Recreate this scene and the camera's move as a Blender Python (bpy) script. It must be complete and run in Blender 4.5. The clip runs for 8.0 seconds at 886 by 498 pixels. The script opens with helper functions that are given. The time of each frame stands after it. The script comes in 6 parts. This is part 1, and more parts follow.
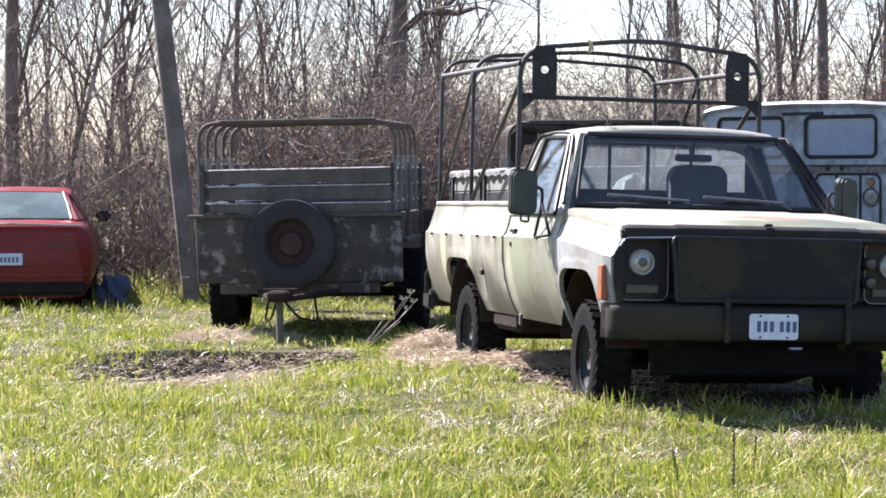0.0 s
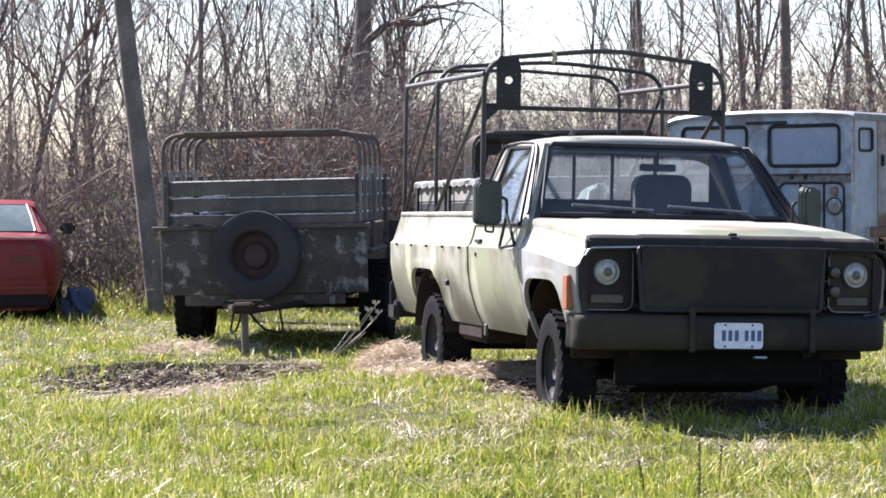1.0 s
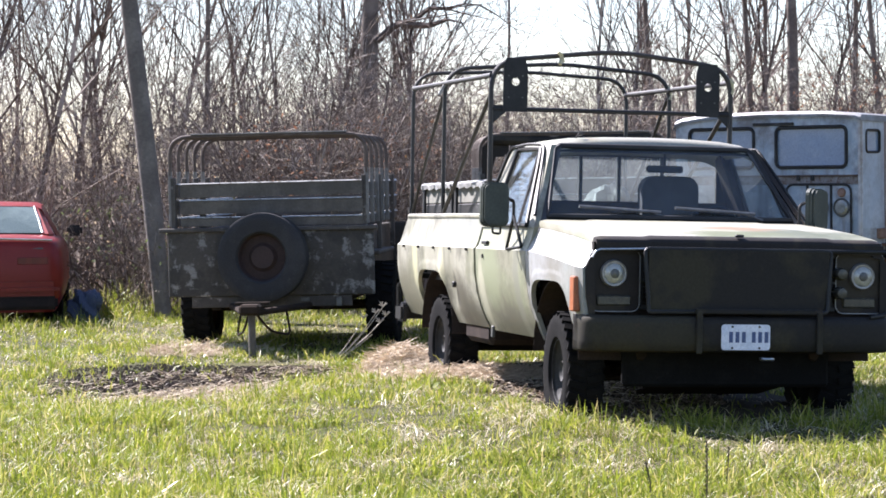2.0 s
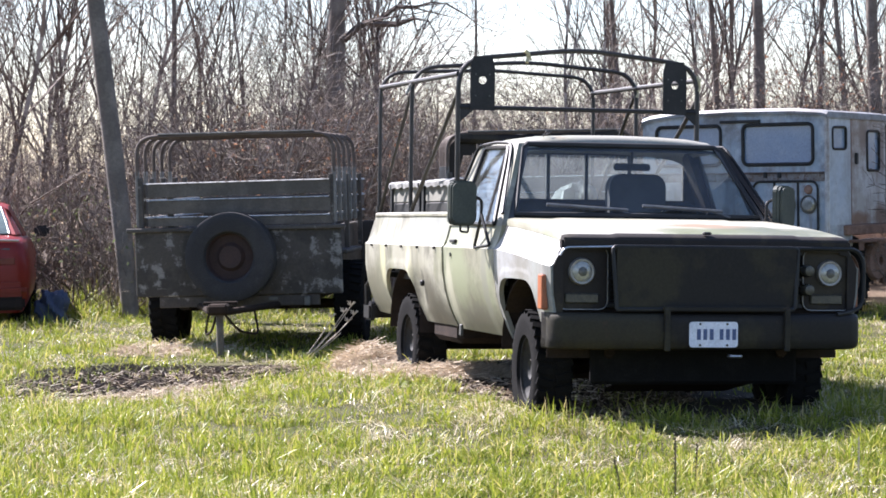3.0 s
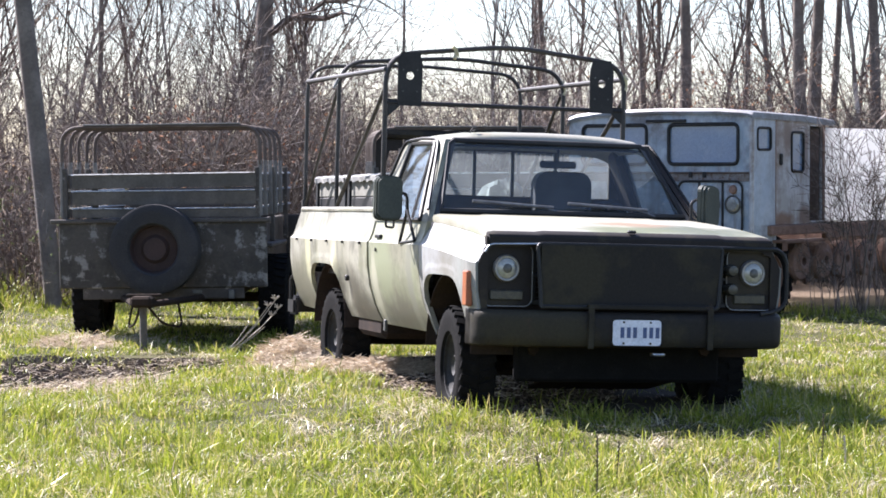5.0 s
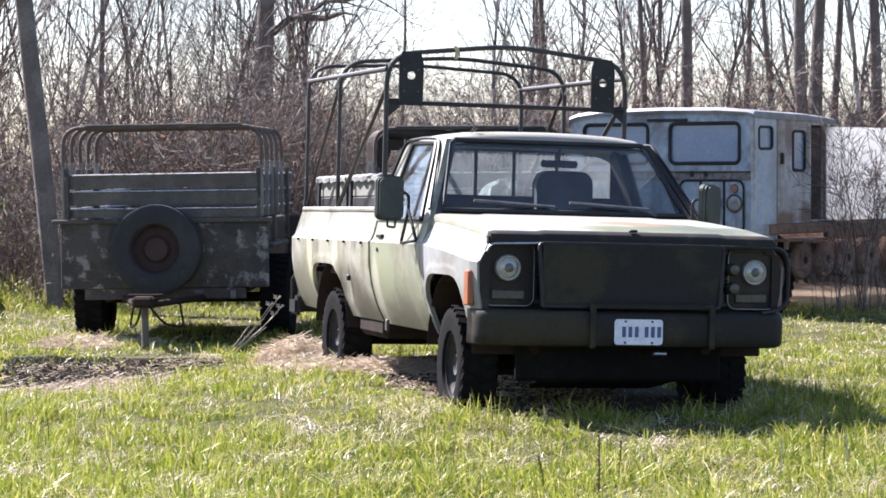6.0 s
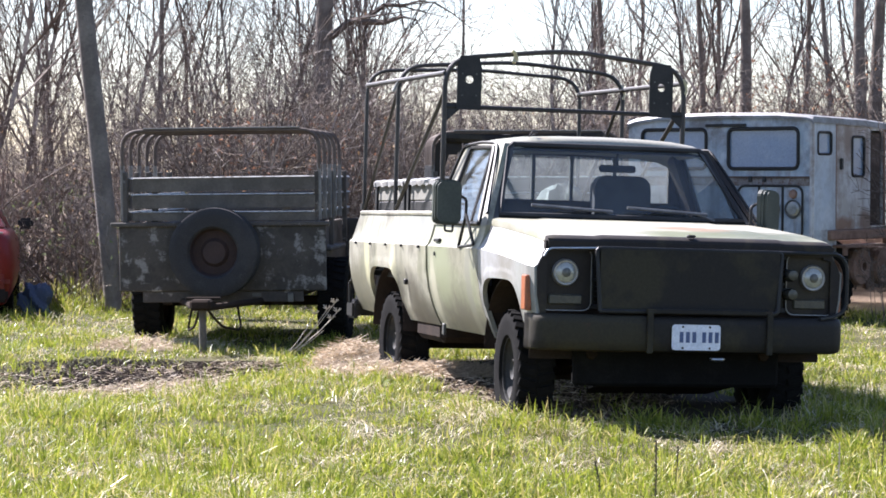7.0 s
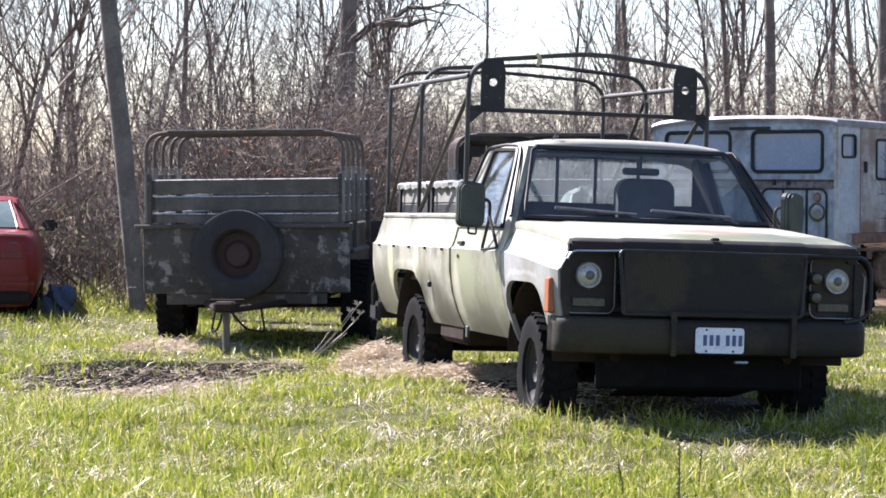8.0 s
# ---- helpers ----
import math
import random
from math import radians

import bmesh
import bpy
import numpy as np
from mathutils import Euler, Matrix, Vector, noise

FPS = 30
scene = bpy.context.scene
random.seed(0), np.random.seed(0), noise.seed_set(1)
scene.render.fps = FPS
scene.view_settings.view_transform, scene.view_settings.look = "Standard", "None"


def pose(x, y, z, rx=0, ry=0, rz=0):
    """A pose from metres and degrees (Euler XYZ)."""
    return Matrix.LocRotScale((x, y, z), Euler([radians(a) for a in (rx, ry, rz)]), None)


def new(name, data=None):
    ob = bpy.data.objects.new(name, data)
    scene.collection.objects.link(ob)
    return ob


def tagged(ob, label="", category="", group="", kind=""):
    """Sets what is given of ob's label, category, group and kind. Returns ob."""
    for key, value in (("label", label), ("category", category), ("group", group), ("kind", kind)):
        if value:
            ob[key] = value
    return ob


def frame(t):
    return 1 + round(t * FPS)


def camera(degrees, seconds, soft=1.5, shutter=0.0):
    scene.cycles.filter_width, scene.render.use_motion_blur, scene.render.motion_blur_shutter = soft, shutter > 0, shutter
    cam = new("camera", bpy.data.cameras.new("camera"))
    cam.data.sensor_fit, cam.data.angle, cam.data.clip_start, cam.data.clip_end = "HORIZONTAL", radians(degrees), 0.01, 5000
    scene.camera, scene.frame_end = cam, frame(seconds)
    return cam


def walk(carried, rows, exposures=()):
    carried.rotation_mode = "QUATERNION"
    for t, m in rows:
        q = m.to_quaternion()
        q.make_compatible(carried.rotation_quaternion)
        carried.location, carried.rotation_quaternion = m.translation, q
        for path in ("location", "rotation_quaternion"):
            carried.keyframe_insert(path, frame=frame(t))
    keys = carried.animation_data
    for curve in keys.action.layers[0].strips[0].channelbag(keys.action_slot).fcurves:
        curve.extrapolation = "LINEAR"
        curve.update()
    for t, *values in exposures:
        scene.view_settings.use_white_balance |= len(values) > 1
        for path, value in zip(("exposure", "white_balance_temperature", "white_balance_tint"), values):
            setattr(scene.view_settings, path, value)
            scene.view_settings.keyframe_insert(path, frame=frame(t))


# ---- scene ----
# The camera stands on one spot beside the field and pans.
EYE = 1.58
PAN = [
    (0.0, 3.152, -2.069, -0.338), (0.5, 2.344, -1.968, -0.511), (1.0, 2.315, -1.822, -0.594),
    (2.3, 2.500, -1.779, -0.637), (2.5, 2.217, -1.824, -0.657), (3.0, 1.716, -1.821, -0.879),
    (3.5, 1.365, -1.852, -0.241), (4.0, 0.418, -1.798, -0.017), (4.5, 0.000, -1.920, 0.000),
    (6.0, -0.029, -1.951, -0.183), (6.5, 0.399, -1.898, -0.321), (7.0, 1.338, -1.848, 0.025),
    (7.5, 1.665, -1.713, 0.033), (8.0, 1.897, -1.789, 0.116),
]
cam = camera(20.86, 8.0, soft=1.7)
walk(cam, [(t, pose(0, 0, EYE, 90 + tilt, 0, turn) @ pose(0, 0, 0, 0, 0, lean)) for t, turn, tilt, lean in PAN])

# ---- light: high sun from the side, slightly behind the vehicles ----
SUN_WAY = Vector((0.787, -0.665, -1.0)).normalized()
sun_up = math.asin(-SUN_WAY.z)
sun_turn = math.atan2(-SUN_WAY.x, -SUN_WAY.y)
sun = new("sun", bpy.data.lights.new("sun", "SUN"))
sun.data.energy, sun.data.angle, sun.data.color = 5.0, radians(0.53), (1.0, 0.94, 0.85)
sun.matrix_world = Matrix.Translation((-20, 10, 40)) @ SUN_WAY.to_track_quat("-Z", "Y").to_matrix().to_4x4()
world = bpy.data.worlds.new("sky")
scene.world = world
world.use_nodes = True
wn = world.node_tree.nodes
sky = wn.new("ShaderNodeTexSky")
sky.sky_type, sky.sun_disc = "NISHITA", False
sky.sun_elevation, sky.sun_rotation = sun_up, sun_turn
sky.air_density, sky.dust_density, sky.ozone_density = 1.0, 0.7, 1.0
wn["Background"].inputs[1].default_value = 0.060
world.node_tree.links.new(sky.outputs[0], wn["Background"].inputs[0])
scene.view_settings.exposure = 2.07
scene.view_settings.use_white_balance = True
scene.view_settings.white_balance_temperature, scene.view_settings.white_balance_tint = 5920, 20.5


# ---- materials ----
def shader(name, rough=0.8, metal=0.0, spec=0.5):
    m = bpy.data.materials.new(name)
    m.use_nodes = True
    b = m.node_tree.nodes["Principled BSDF"]
    b.inputs["Roughness"].default_value, b.inputs["Metallic"].default_value = rough, metal
    b.inputs["Specular IOR Level"].default_value = spec
    return m, m.node_tree.nodes, m.node_tree.links, b


def rgba(c):
    return (c[0], c[1], c[2], 1.0)


def noise_tex(nodes, links, scale, detail=6.0, rough=0.6, vec=None):
    n = nodes.new("ShaderNodeTexNoise")
    n.inputs["Scale"].default_value, n.inputs["Detail"].default_value, n.inputs["Roughness"].default_value = scale, detail, rough
    if vec is not None:
        links.new(vec, n.inputs["Vector"])
    return n


def ramp(nodes, links, fac, stops):
    r = nodes.new("ShaderNodeValToRGB")
    while len(r.color_ramp.elements) < len(stops):
        r.color_ramp.elements.new(0.5)
    for e, (p, c) in zip(r.color_ramp.elements, stops):
        e.position, e.color = p, rgba(c)
    links.new(fac, r.inputs[0])
    return r


def mix(nodes, links, fac, a, b):
    x = nodes.new("ShaderNodeMix")
    x.data_type = "RGBA"
    for value, sock in ((fac, x.inputs[0]), (a, x.inputs[6]), (b, x.inputs[7])):
        if isinstance(value, (int, float)):
            sock.default_value = value
        elif isinstance(value, tuple):
            sock.default_value = rgba(value)
        else:
            links.new(value, sock)
    return x.outputs[2]


def bump(nodes, links, b, height, strength, distance):
    n = nodes.new("ShaderNodeBump")
    n.inputs["Strength"].default_value, n.inputs["Distance"].default_value = strength, distance
    links.new(height, n.inputs["Height"])
    links.new(n.outputs[0], b.inputs["Normal"])


def worn(name, main, second, stain, patch=1.2, grain=30.0, rough=0.7, metal=0.0, at=(0.45, 0.6), stains=(0.6, 0.75), bumps=0.15, spec=0.4):
    """A surface of two tones in patches, with stains and a fine grain."""
    m, nodes, links, b = shader(name, rough, metal, spec)
    co = nodes.new("ShaderNodeTexCoord").outputs["Object"]
    big = noise_tex(nodes, links, patch, 5, 0.6, co)
    tone = ramp(nodes, links, big.outputs[0], [(at[0], main), (at[1], second)])
    mid = noise_tex(nodes, links, patch * 4.3, 8, 0.7, co)
    mask = ramp(nodes, links, mid.outputs[0], [(stains[0], (0, 0, 0)), (stains[1], (1, 1, 1))])
    col = mix(nodes, links, mask.outputs[0], tone.outputs[0], stain)
    fine = noise_tex(nodes, links, grain, 4, 0.6, co)
    shade = ramp(nodes, links, fine.outputs[0], [(0.25, (0.78, 0.78, 0.78)), (0.75, (1.15, 1.15, 1.15))])
    x = nodes.new("ShaderNodeMix")
    x.data_type, x.blend_type = "RGBA", "MULTIPLY"
    x.inputs[0].default_value = 1.0
    links.new(col, x.inputs[6])
    links.new(shade.outputs[0], x.inputs[7])
    links.new(x.outputs[2], b.inputs["Base Color"])
    bump(nodes, links, b, fine.outputs[0], bumps, 0.004)
    return m


def islands(name, stops, rough=0.8, trans=0.0, spec=0.3):
    """Each loose piece takes its own tone from the ramp."""
    m, nodes, links, b = shader(name, rough, 0, spec)
    r = ramp(nodes, links, nodes.new("ShaderNodeNewGeometry").outputs["Random Per Island"], stops)
    links.new(r.outputs[0], b.inputs["Base Color"])
    if trans:
        t = nodes.new("ShaderNodeBsdfTranslucent")
        links.new(r.outputs[0], t.inputs[0])
        x = nodes.new("ShaderNodeMixShader")
        x.inputs[0].default_value = trans
        links.new(b.outputs[0], x.inputs[1])
        links.new(t.outputs[0], x.inputs[2])
        links.new(x.outputs[0], nodes["Material Output"].inputs[0])
    return m


def ground_material():
    m, nodes, links, b = shader("soil_turf_and_shade", 0.95, 0, 0.2)
    co = nodes.new("ShaderNodeTexCoord").outputs["Object"]
    big = noise_tex(nodes, links, 0.7, 6, 0.65, co)
    turf = ramp(nodes, links, big.outputs[0], [(0.35, (0.042, 0.046, 0.012)), (0.5, (0.062, 0.062, 0.019)), (0.65, (0.098, 0.086, 0.034))])
    fine = noise_tex(nodes, links, 45, 5, 0.7, co)
    dark = ramp(nodes, links, fine.outputs[0], [(0.3, (0.45, 0.42, 0.38)), (0.7, (1.2, 1.2, 1.2))])
    x = nodes.new("ShaderNodeMix")
    x.data_type, x.blend_type = "RGBA", "MULTIPLY"
    x.inputs[0].default_value = 1.0
    links.new(turf.outputs[0], x.inputs[6])
    links.new(dark.outputs[0], x.inputs[7])
    sep = nodes.new("ShaderNodeSeparateXYZ")
    links.new(co, sep.inputs[0])
    far = nodes.new("ShaderNodeMapRange")
    far.inputs[1].default_value, far.inputs[2].default_value = 27.0, 29.5
    links.new(sep.outputs[1], far.inputs[0])
    # bare soil below the pickup, its colour darkened to stand for the shade there
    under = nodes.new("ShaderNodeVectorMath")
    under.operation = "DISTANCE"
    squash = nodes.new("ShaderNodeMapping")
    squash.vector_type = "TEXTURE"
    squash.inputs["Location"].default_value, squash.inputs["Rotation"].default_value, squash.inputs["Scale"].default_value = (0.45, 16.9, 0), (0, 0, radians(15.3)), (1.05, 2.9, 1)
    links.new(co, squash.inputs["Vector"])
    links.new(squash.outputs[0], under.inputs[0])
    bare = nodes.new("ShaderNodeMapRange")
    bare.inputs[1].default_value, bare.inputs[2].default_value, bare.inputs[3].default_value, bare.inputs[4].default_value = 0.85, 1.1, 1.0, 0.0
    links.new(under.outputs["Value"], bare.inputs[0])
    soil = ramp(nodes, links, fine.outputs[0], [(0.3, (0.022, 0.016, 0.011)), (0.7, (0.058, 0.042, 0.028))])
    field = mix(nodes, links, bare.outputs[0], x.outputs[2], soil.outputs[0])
    litter = ramp(nodes, links, fine.outputs[0], [(0.3, (0.06, 0.042, 0.028)), (0.7, (0.20, 0.145, 0.095))])
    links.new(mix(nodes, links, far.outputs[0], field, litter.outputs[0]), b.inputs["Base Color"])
    bump(nodes, links, b, fine.outputs[0], 0.6, 0.03)
    return m


GROUND = ground_material()
BARK = worn("grey_bark", (0.13, 0.105, 0.085), (0.19, 0.16, 0.135), (0.07, 0.055, 0.045), 3.0, 40, 0.9, bumps=0.6)
TWIGS = islands("brown_twigs", [(0.0, (0.085, 0.065, 0.053)), (0.45, (0.145, 0.113, 0.093)), (0.8, (0.22, 0.18, 0.152)), (1.0, (0.40, 0.35, 0.305))], 0.8, spec=0.12)
DARK_TWIGS = islands("dark_twigs", [(0.0, (0.065, 0.050, 0.041)), (0.6, (0.12, 0.095, 0.078)), (1.0, (0.24, 0.20, 0.17))], 0.8, spec=0.12)
DEAD_LEAF = islands("dead_leaf", [(0.0, (0.17, 0.10, 0.05)), (0.6, (0.33, 0.22, 0.13)), (1.0, (0.48, 0.38, 0.26))], 0.7, 0.35)
RUSSET = islands("russet_leaf", [(0.0, (0.16, 0.07, 0.04)), (0.6, (0.27, 0.13, 0.075)), (1.0, (0.40, 0.24, 0.15))], 0.7, 0.4)
BUDS = islands("spring_leaf", [(0.0, (0.10, 0.13, 0.045)), (1.0, (0.21, 0.25, 0.10))], 0.7, 0.45)
BUD_BROWN = islands("swelling_bud", [(0.0, (0.10, 0.075, 0.05)), (0.6, (0.20, 0.18, 0.11)), (1.0, (0.30, 0.28, 0.18))], 0.7, 0.35)
PALE_TWIGS = islands("dry_pale_stems", [(0.0, (0.09, 0.068, 0.052)), (0.6, (0.17, 0.135, 0.105)), (1.0, (0.40, 0.34, 0.275))], 0.8, spec=0.12)
GRASS = islands("grass_blade", [(0.0, (0.0901, 0.13, 0.0114)), (0.4, (0.1749, 0.215, 0.0209)), (0.75, (0.2862, 0.305, 0.038)), (0.92, (0.3922, 0.35, 0.095)), (1.0, (0.53, 0.43, 0.228))], 0.45, 0.45, 0.35)
DRY = islands("dry_blade", [(0.0, (0.24, 0.19, 0.10)), (0.5, (0.48, 0.41, 0.25)), (1.0, (0.74, 0.67, 0.50))], 0.4, 0.3, 0.5)
STRAW = islands("dry_straw", [(0.0, (0.42, 0.335, 0.24)), (0.5, (0.62, 0.525, 0.40)), (1.0, (0.81, 0.72, 0.58))], 0.7, 0.3)
SOIL = islands("dark_clods", [(0.0, (0.045, 0.032, 0.022)), (0.6, (0.11, 0.08, 0.058)), (1.0, (0.27, 0.205, 0.15))], 0.95)


# ---- mesh helpers ----
def mesh_of(name, verts, faces, mats, smooth=False):
    """A mesh from arrays; faces all have the same number of corners."""
    verts, faces = np.asarray(verts, np.float32), np.asarray(faces, np.int32)
    me = bpy.data.meshes.new(name)
    me.vertices.add(len(verts))
    me.vertices.foreach_set("co", verts.ravel())
    k = faces.shape[1]
    me.loops.add(faces.size)
    me.loops.foreach_set("vertex_index", faces.ravel())
    me.polygons.add(len(faces))
    me.polygons.foreach_set("loop_start", np.arange(0, faces.size, k, dtype=np.int32))
    me.polygons.foreach_set("use_smooth", np.full(len(faces), smooth))
    for m in mats:
        me.materials.append(m)
    me.update(calc_edges=True)
    return me


def tubes(segs, sides=3):
    """Tapered rods: rows of x0 y0 z0 x1 y1 z1 r0 r1 become vertices and faces."""
    s = np.asarray(segs, float)
    a, b, r0, r1 = s[:, 0:3], s[:, 3:6], s[:, 6:7], s[:, 7:8]
    d = b - a
    d /= np.linalg.norm(d, axis=1, keepdims=True) + 1e-9
    ref = np.where(np.abs(d[:, 2:3]) > 0.9, [[1.0, 0, 0]], [[0, 0, 1.0]])
    u = np.cross(d, ref)
    u /= np.linalg.norm(u, axis=1, keepdims=True) + 1e-9
    w = np.cross(d, u)
    rings = []
    for centre, r in ((a, r0), (b, r1)):
        for k in range(sides):
            ang = 2 * math.pi * k / sides
            rings.append(centre + r * (u * math.cos(ang) + w * math.sin(ang)))
    verts = np.stack(rings, 1).reshape(-1, 3)
    base = np.arange(len(s))[:, None] * 2 * sides
    faces = np.concatenate([base + np.array([[k, (k + 1) % sides, sides + (k + 1) % sides, sides + k]]) for k in range(sides)], 1).reshape(-1, 4)
    return verts, faces


def grow(rng, start, way, length, r, level, out, split=5, wander=0.18, lift=0.05, keep=None, wide=0.7):
    """One limb of a plant, in short pieces, with limbs of its own."""
    pieces = max(3, int(length / (0.35 if level else 0.6)))
    step = length / pieces
    p, d = np.array(start, float), np.array(way, float)
    for i in range(pieces):
        d = d + rng.normal(0, wander, 3) + np.array([0, 0, lift])
        d /= np.linalg.norm(d)
        q = p + d * step
        ra, rb = r * (1 - 0.8 * i / pieces), r * (1 - 0.8 * (i + 1) / pieces)
        out.append((*p, *q, max(ra, 0.0027), max(rb, 0.0022)))
        if level > 0 and i >= pieces * (0.25 if keep is None else keep):
            for _ in range(rng.poisson(split / pieces * 1.3)):
                side = rng.normal(0, 1, 3)
                side -= d * (side @ d)
                side /= np.linalg.norm(side) + 1e-9
                nd = d * rng.uniform(0.55, 1.0) + side * rng.uniform(0.7, 1.3) * wide
                grow(rng, q, nd / np.linalg.norm(nd), length * rng.uniform(0.3, 0.55) * (1 - 0.45 * i / pieces), rb * 0.6, level - 1, out, split * 0.9, wander * 1.15, lift * 0.6, None, wide)
        p = q


def shrub_segs(rng, height, stems, spread=0.5, level=2, split=5, wander=0.10):
    out = []
    for _ in range(stems):
        a = rng.uniform(0, 2 * math.pi)
        lean = rng.uniform(0.1, spread)
        w = np.array([math.cos(a) * lean, math.sin(a) * lean, 1.0])
        grow(rng, (rng.normal(0, 0.12), rng.normal(0, 0.12), -0.05), w / np.linalg.norm(w), height * rng.uniform(0.6, 1.0), rng.uniform(0.010, 0.02), level, out, split, wander, 0.0)
    return np.array(out)


def planted(segs, x, y, turn, size, z=0.0, thick=1.0):
    c, s = math.cos(turn), math.sin(turn)
    out = segs.copy()
    for k in (0, 3):
        px, py = segs[:, k] * size, segs[:, k + 1] * size
        out[:, k], out[:, k + 1], out[:, k + 2] = x + c * px - s * py, y + s * px + c * py, z + segs[:, k + 2] * size
    out[:, 6:8] = np.maximum(segs[:, 6:8] * size * thick, 0.0018)
    return out


# ---- ground, one sheet to the horizon ----
def rise_array(x, y):
    """Height of the ground: slight unevenness, and a low swell under the pickup."""
    swell = 0.085 * np.exp(-(((x - 0.55) / 2.6) ** 4 + ((y - 16.6) / 3.3) ** 4))
    return 0.018 * np.sin(x * 1.3 + 0.4) * np.cos(y * 0.9) + 0.012 * np.sin(x * 3.1 + y * 2.3) + swell


gx = np.concatenate([[-1500, -300, -80, -30], np.arange(-12, 12.01, 0.25), [30, 80, 300, 1500]])
gy = np.concatenate([[-1500, -300, -60, -10, 0, 5], np.arange(8, 32.01, 0.25), [40, 60, 100, 300, 2500]])
GX, GY = np.meshgrid(gx, gy)
gv = np.stack([GX.ravel(), GY.ravel(), rise_array(GX, GY).ravel()], 1)
nx = len(gx)
gi = (np.arange(len(gy) - 1)[:, None] * nx + np.arange(nx - 1)[None, :]).ravel()
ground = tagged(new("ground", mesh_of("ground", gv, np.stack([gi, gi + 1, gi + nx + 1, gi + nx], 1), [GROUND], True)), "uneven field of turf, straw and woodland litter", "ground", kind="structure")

# ---- helpers for things ----
def part(name, bm, mat, parent, label="", smooth=False, m=None, crisp=38):
    """Links a bmesh as one mesh object under a thing or a part."""
    bmesh.ops.recalc_face_normals(bm, faces=bm.faces[:])
    me = bpy.data.meshes.new(name)
    bm.to_mesh(me)
    bm.free()
    for x in (mat if isinstance(mat, (list, tuple)) else [mat]):
        me.materials.append(x)
    if smooth:
        for p in me.polygons:
            p.use_smooth = True
        me.set_sharp_from_angle(angle=radians(crisp))
    ob = new(name, me)
    ob.parent = parent
    if m is not None:
        ob.matrix_basis = m
    return tagged(ob, label)


def thing(name, m, label, category, group=""):
    ob = new(name)
    ob.matrix_basis = m
    ob.empty_display_size = 0.2
    return tagged(ob, label, category, group)


def box(bm, lo, hi, bev=0.0, m=None, segs=1):
    made = bmesh.ops.create_cube(bm, size=1)["verts"]
    for v in made:
        v.co = Vector([(lo[i] + hi[i]) / 2 + v.co[i] * (hi[i] - lo[i]) for i in range(3)])
    if bev:
        es = list({e for v in made for e in v.link_edges})
        out = bmesh.ops.bevel(bm, geom=es, offset=bev, segments=segs, affect="EDGES")
        made = list({v for f in out["faces"] for v in f.verts} | {v for v in made if v.is_valid})
    if m is not None:
        bmesh.ops.transform(bm, matrix=m, verts=made)
    return bm


def one_box(lo, hi, bev=0.0, m=None, segs=1):
    return box(bmesh.new(), lo, hi, bev, m, segs)


def rod(bm, pts, r, sides=8, cap=True, closed=False):
    """A round bar along a line of points."""
    pts = [Vector(p) for p in pts]
    n = len(pts)
    rings, last = [], None
    for i, p in enumerate(pts):
        if closed:
            d = pts[(i + 1) % n] - pts[i - 1]
        else:
            d = pts[min(i + 1, n - 1)] - pts[max(i - 1, 0)]
        d.normalize()
        if last is None:
            u = d.orthogonal().normalized()
        else:
            u = (last - d * last.dot(d)).normalized()
        last = u
        w = d.cross(u)
        rings.append([bm.verts.new(p + r * (u * math.cos(2 * math.pi * k / sides) + w * math.sin(2 * math.pi * k / sides))) for k in range(sides)])
    for i in range(n if closed else n - 1):
        a, b = rings[i], rings[(i + 1) % n]
        for k in range(sides):
            bm.faces.new((a[k], a[(k + 1) % sides], b[(k + 1) % sides], b[k]))
    if cap and not closed:
        bm.faces.new(rings[0])
        bm.faces.new(rings[-1])
    return bm


def one_rod(pts, r, sides=8, closed=False):
    return rod(bmesh.new(), pts, r, sides, True, closed)


def rounded(pts, r, steps=5):
    """A line of points with its inner corners rounded."""
    pts = [Vector(p) for p in pts]
    out = [pts[0]]
    for a, b, c in zip(pts, pts[1:], pts[2:]):
        p, q = b + (a - b).normalized() * r, b + (c - b).normalized() * r
        for i in range(steps + 1):
            t = i / steps
            out.append(p * (1 - t) ** 2 + b * 2 * t * (1 - t) + q * t * t)
    out.append(pts[-1])
    return out


def round_rect(w, h, r, steps=4):
    """A rounded rectangle as points in a plane, about its middle."""
    out = []
    for cx, cy, a0 in ((w / 2 - r, h / 2 - r, 0), (-w / 2 + r, h / 2 - r, 90), (-w / 2 + r, -h / 2 + r, 180), (w / 2 - r, -h / 2 + r, 270)):
        for i in range(steps + 1):
            a = radians(a0 + 90 * i / steps)
            out.append((cx + r * math.cos(a), cy + r * math.sin(a)))
    return out


def prism(bm, outline, a, b):
    """Extrudes a closed line of 3D points by the vector from a to b."""
    d = Vector(b) - Vector(a)
    lo = [bm.verts.new(Vector(p)) for p in outline]
    hi = [bm.verts.new(Vector(p) + d) for p in outline]
    n = len(lo)
    bm.faces.new(lo[::-1])
    bm.faces.new(hi)
    for i in range(n):
        bm.faces.new((lo[i], lo[(i + 1) % n], hi[(i + 1) % n], hi[i]))
    return bm


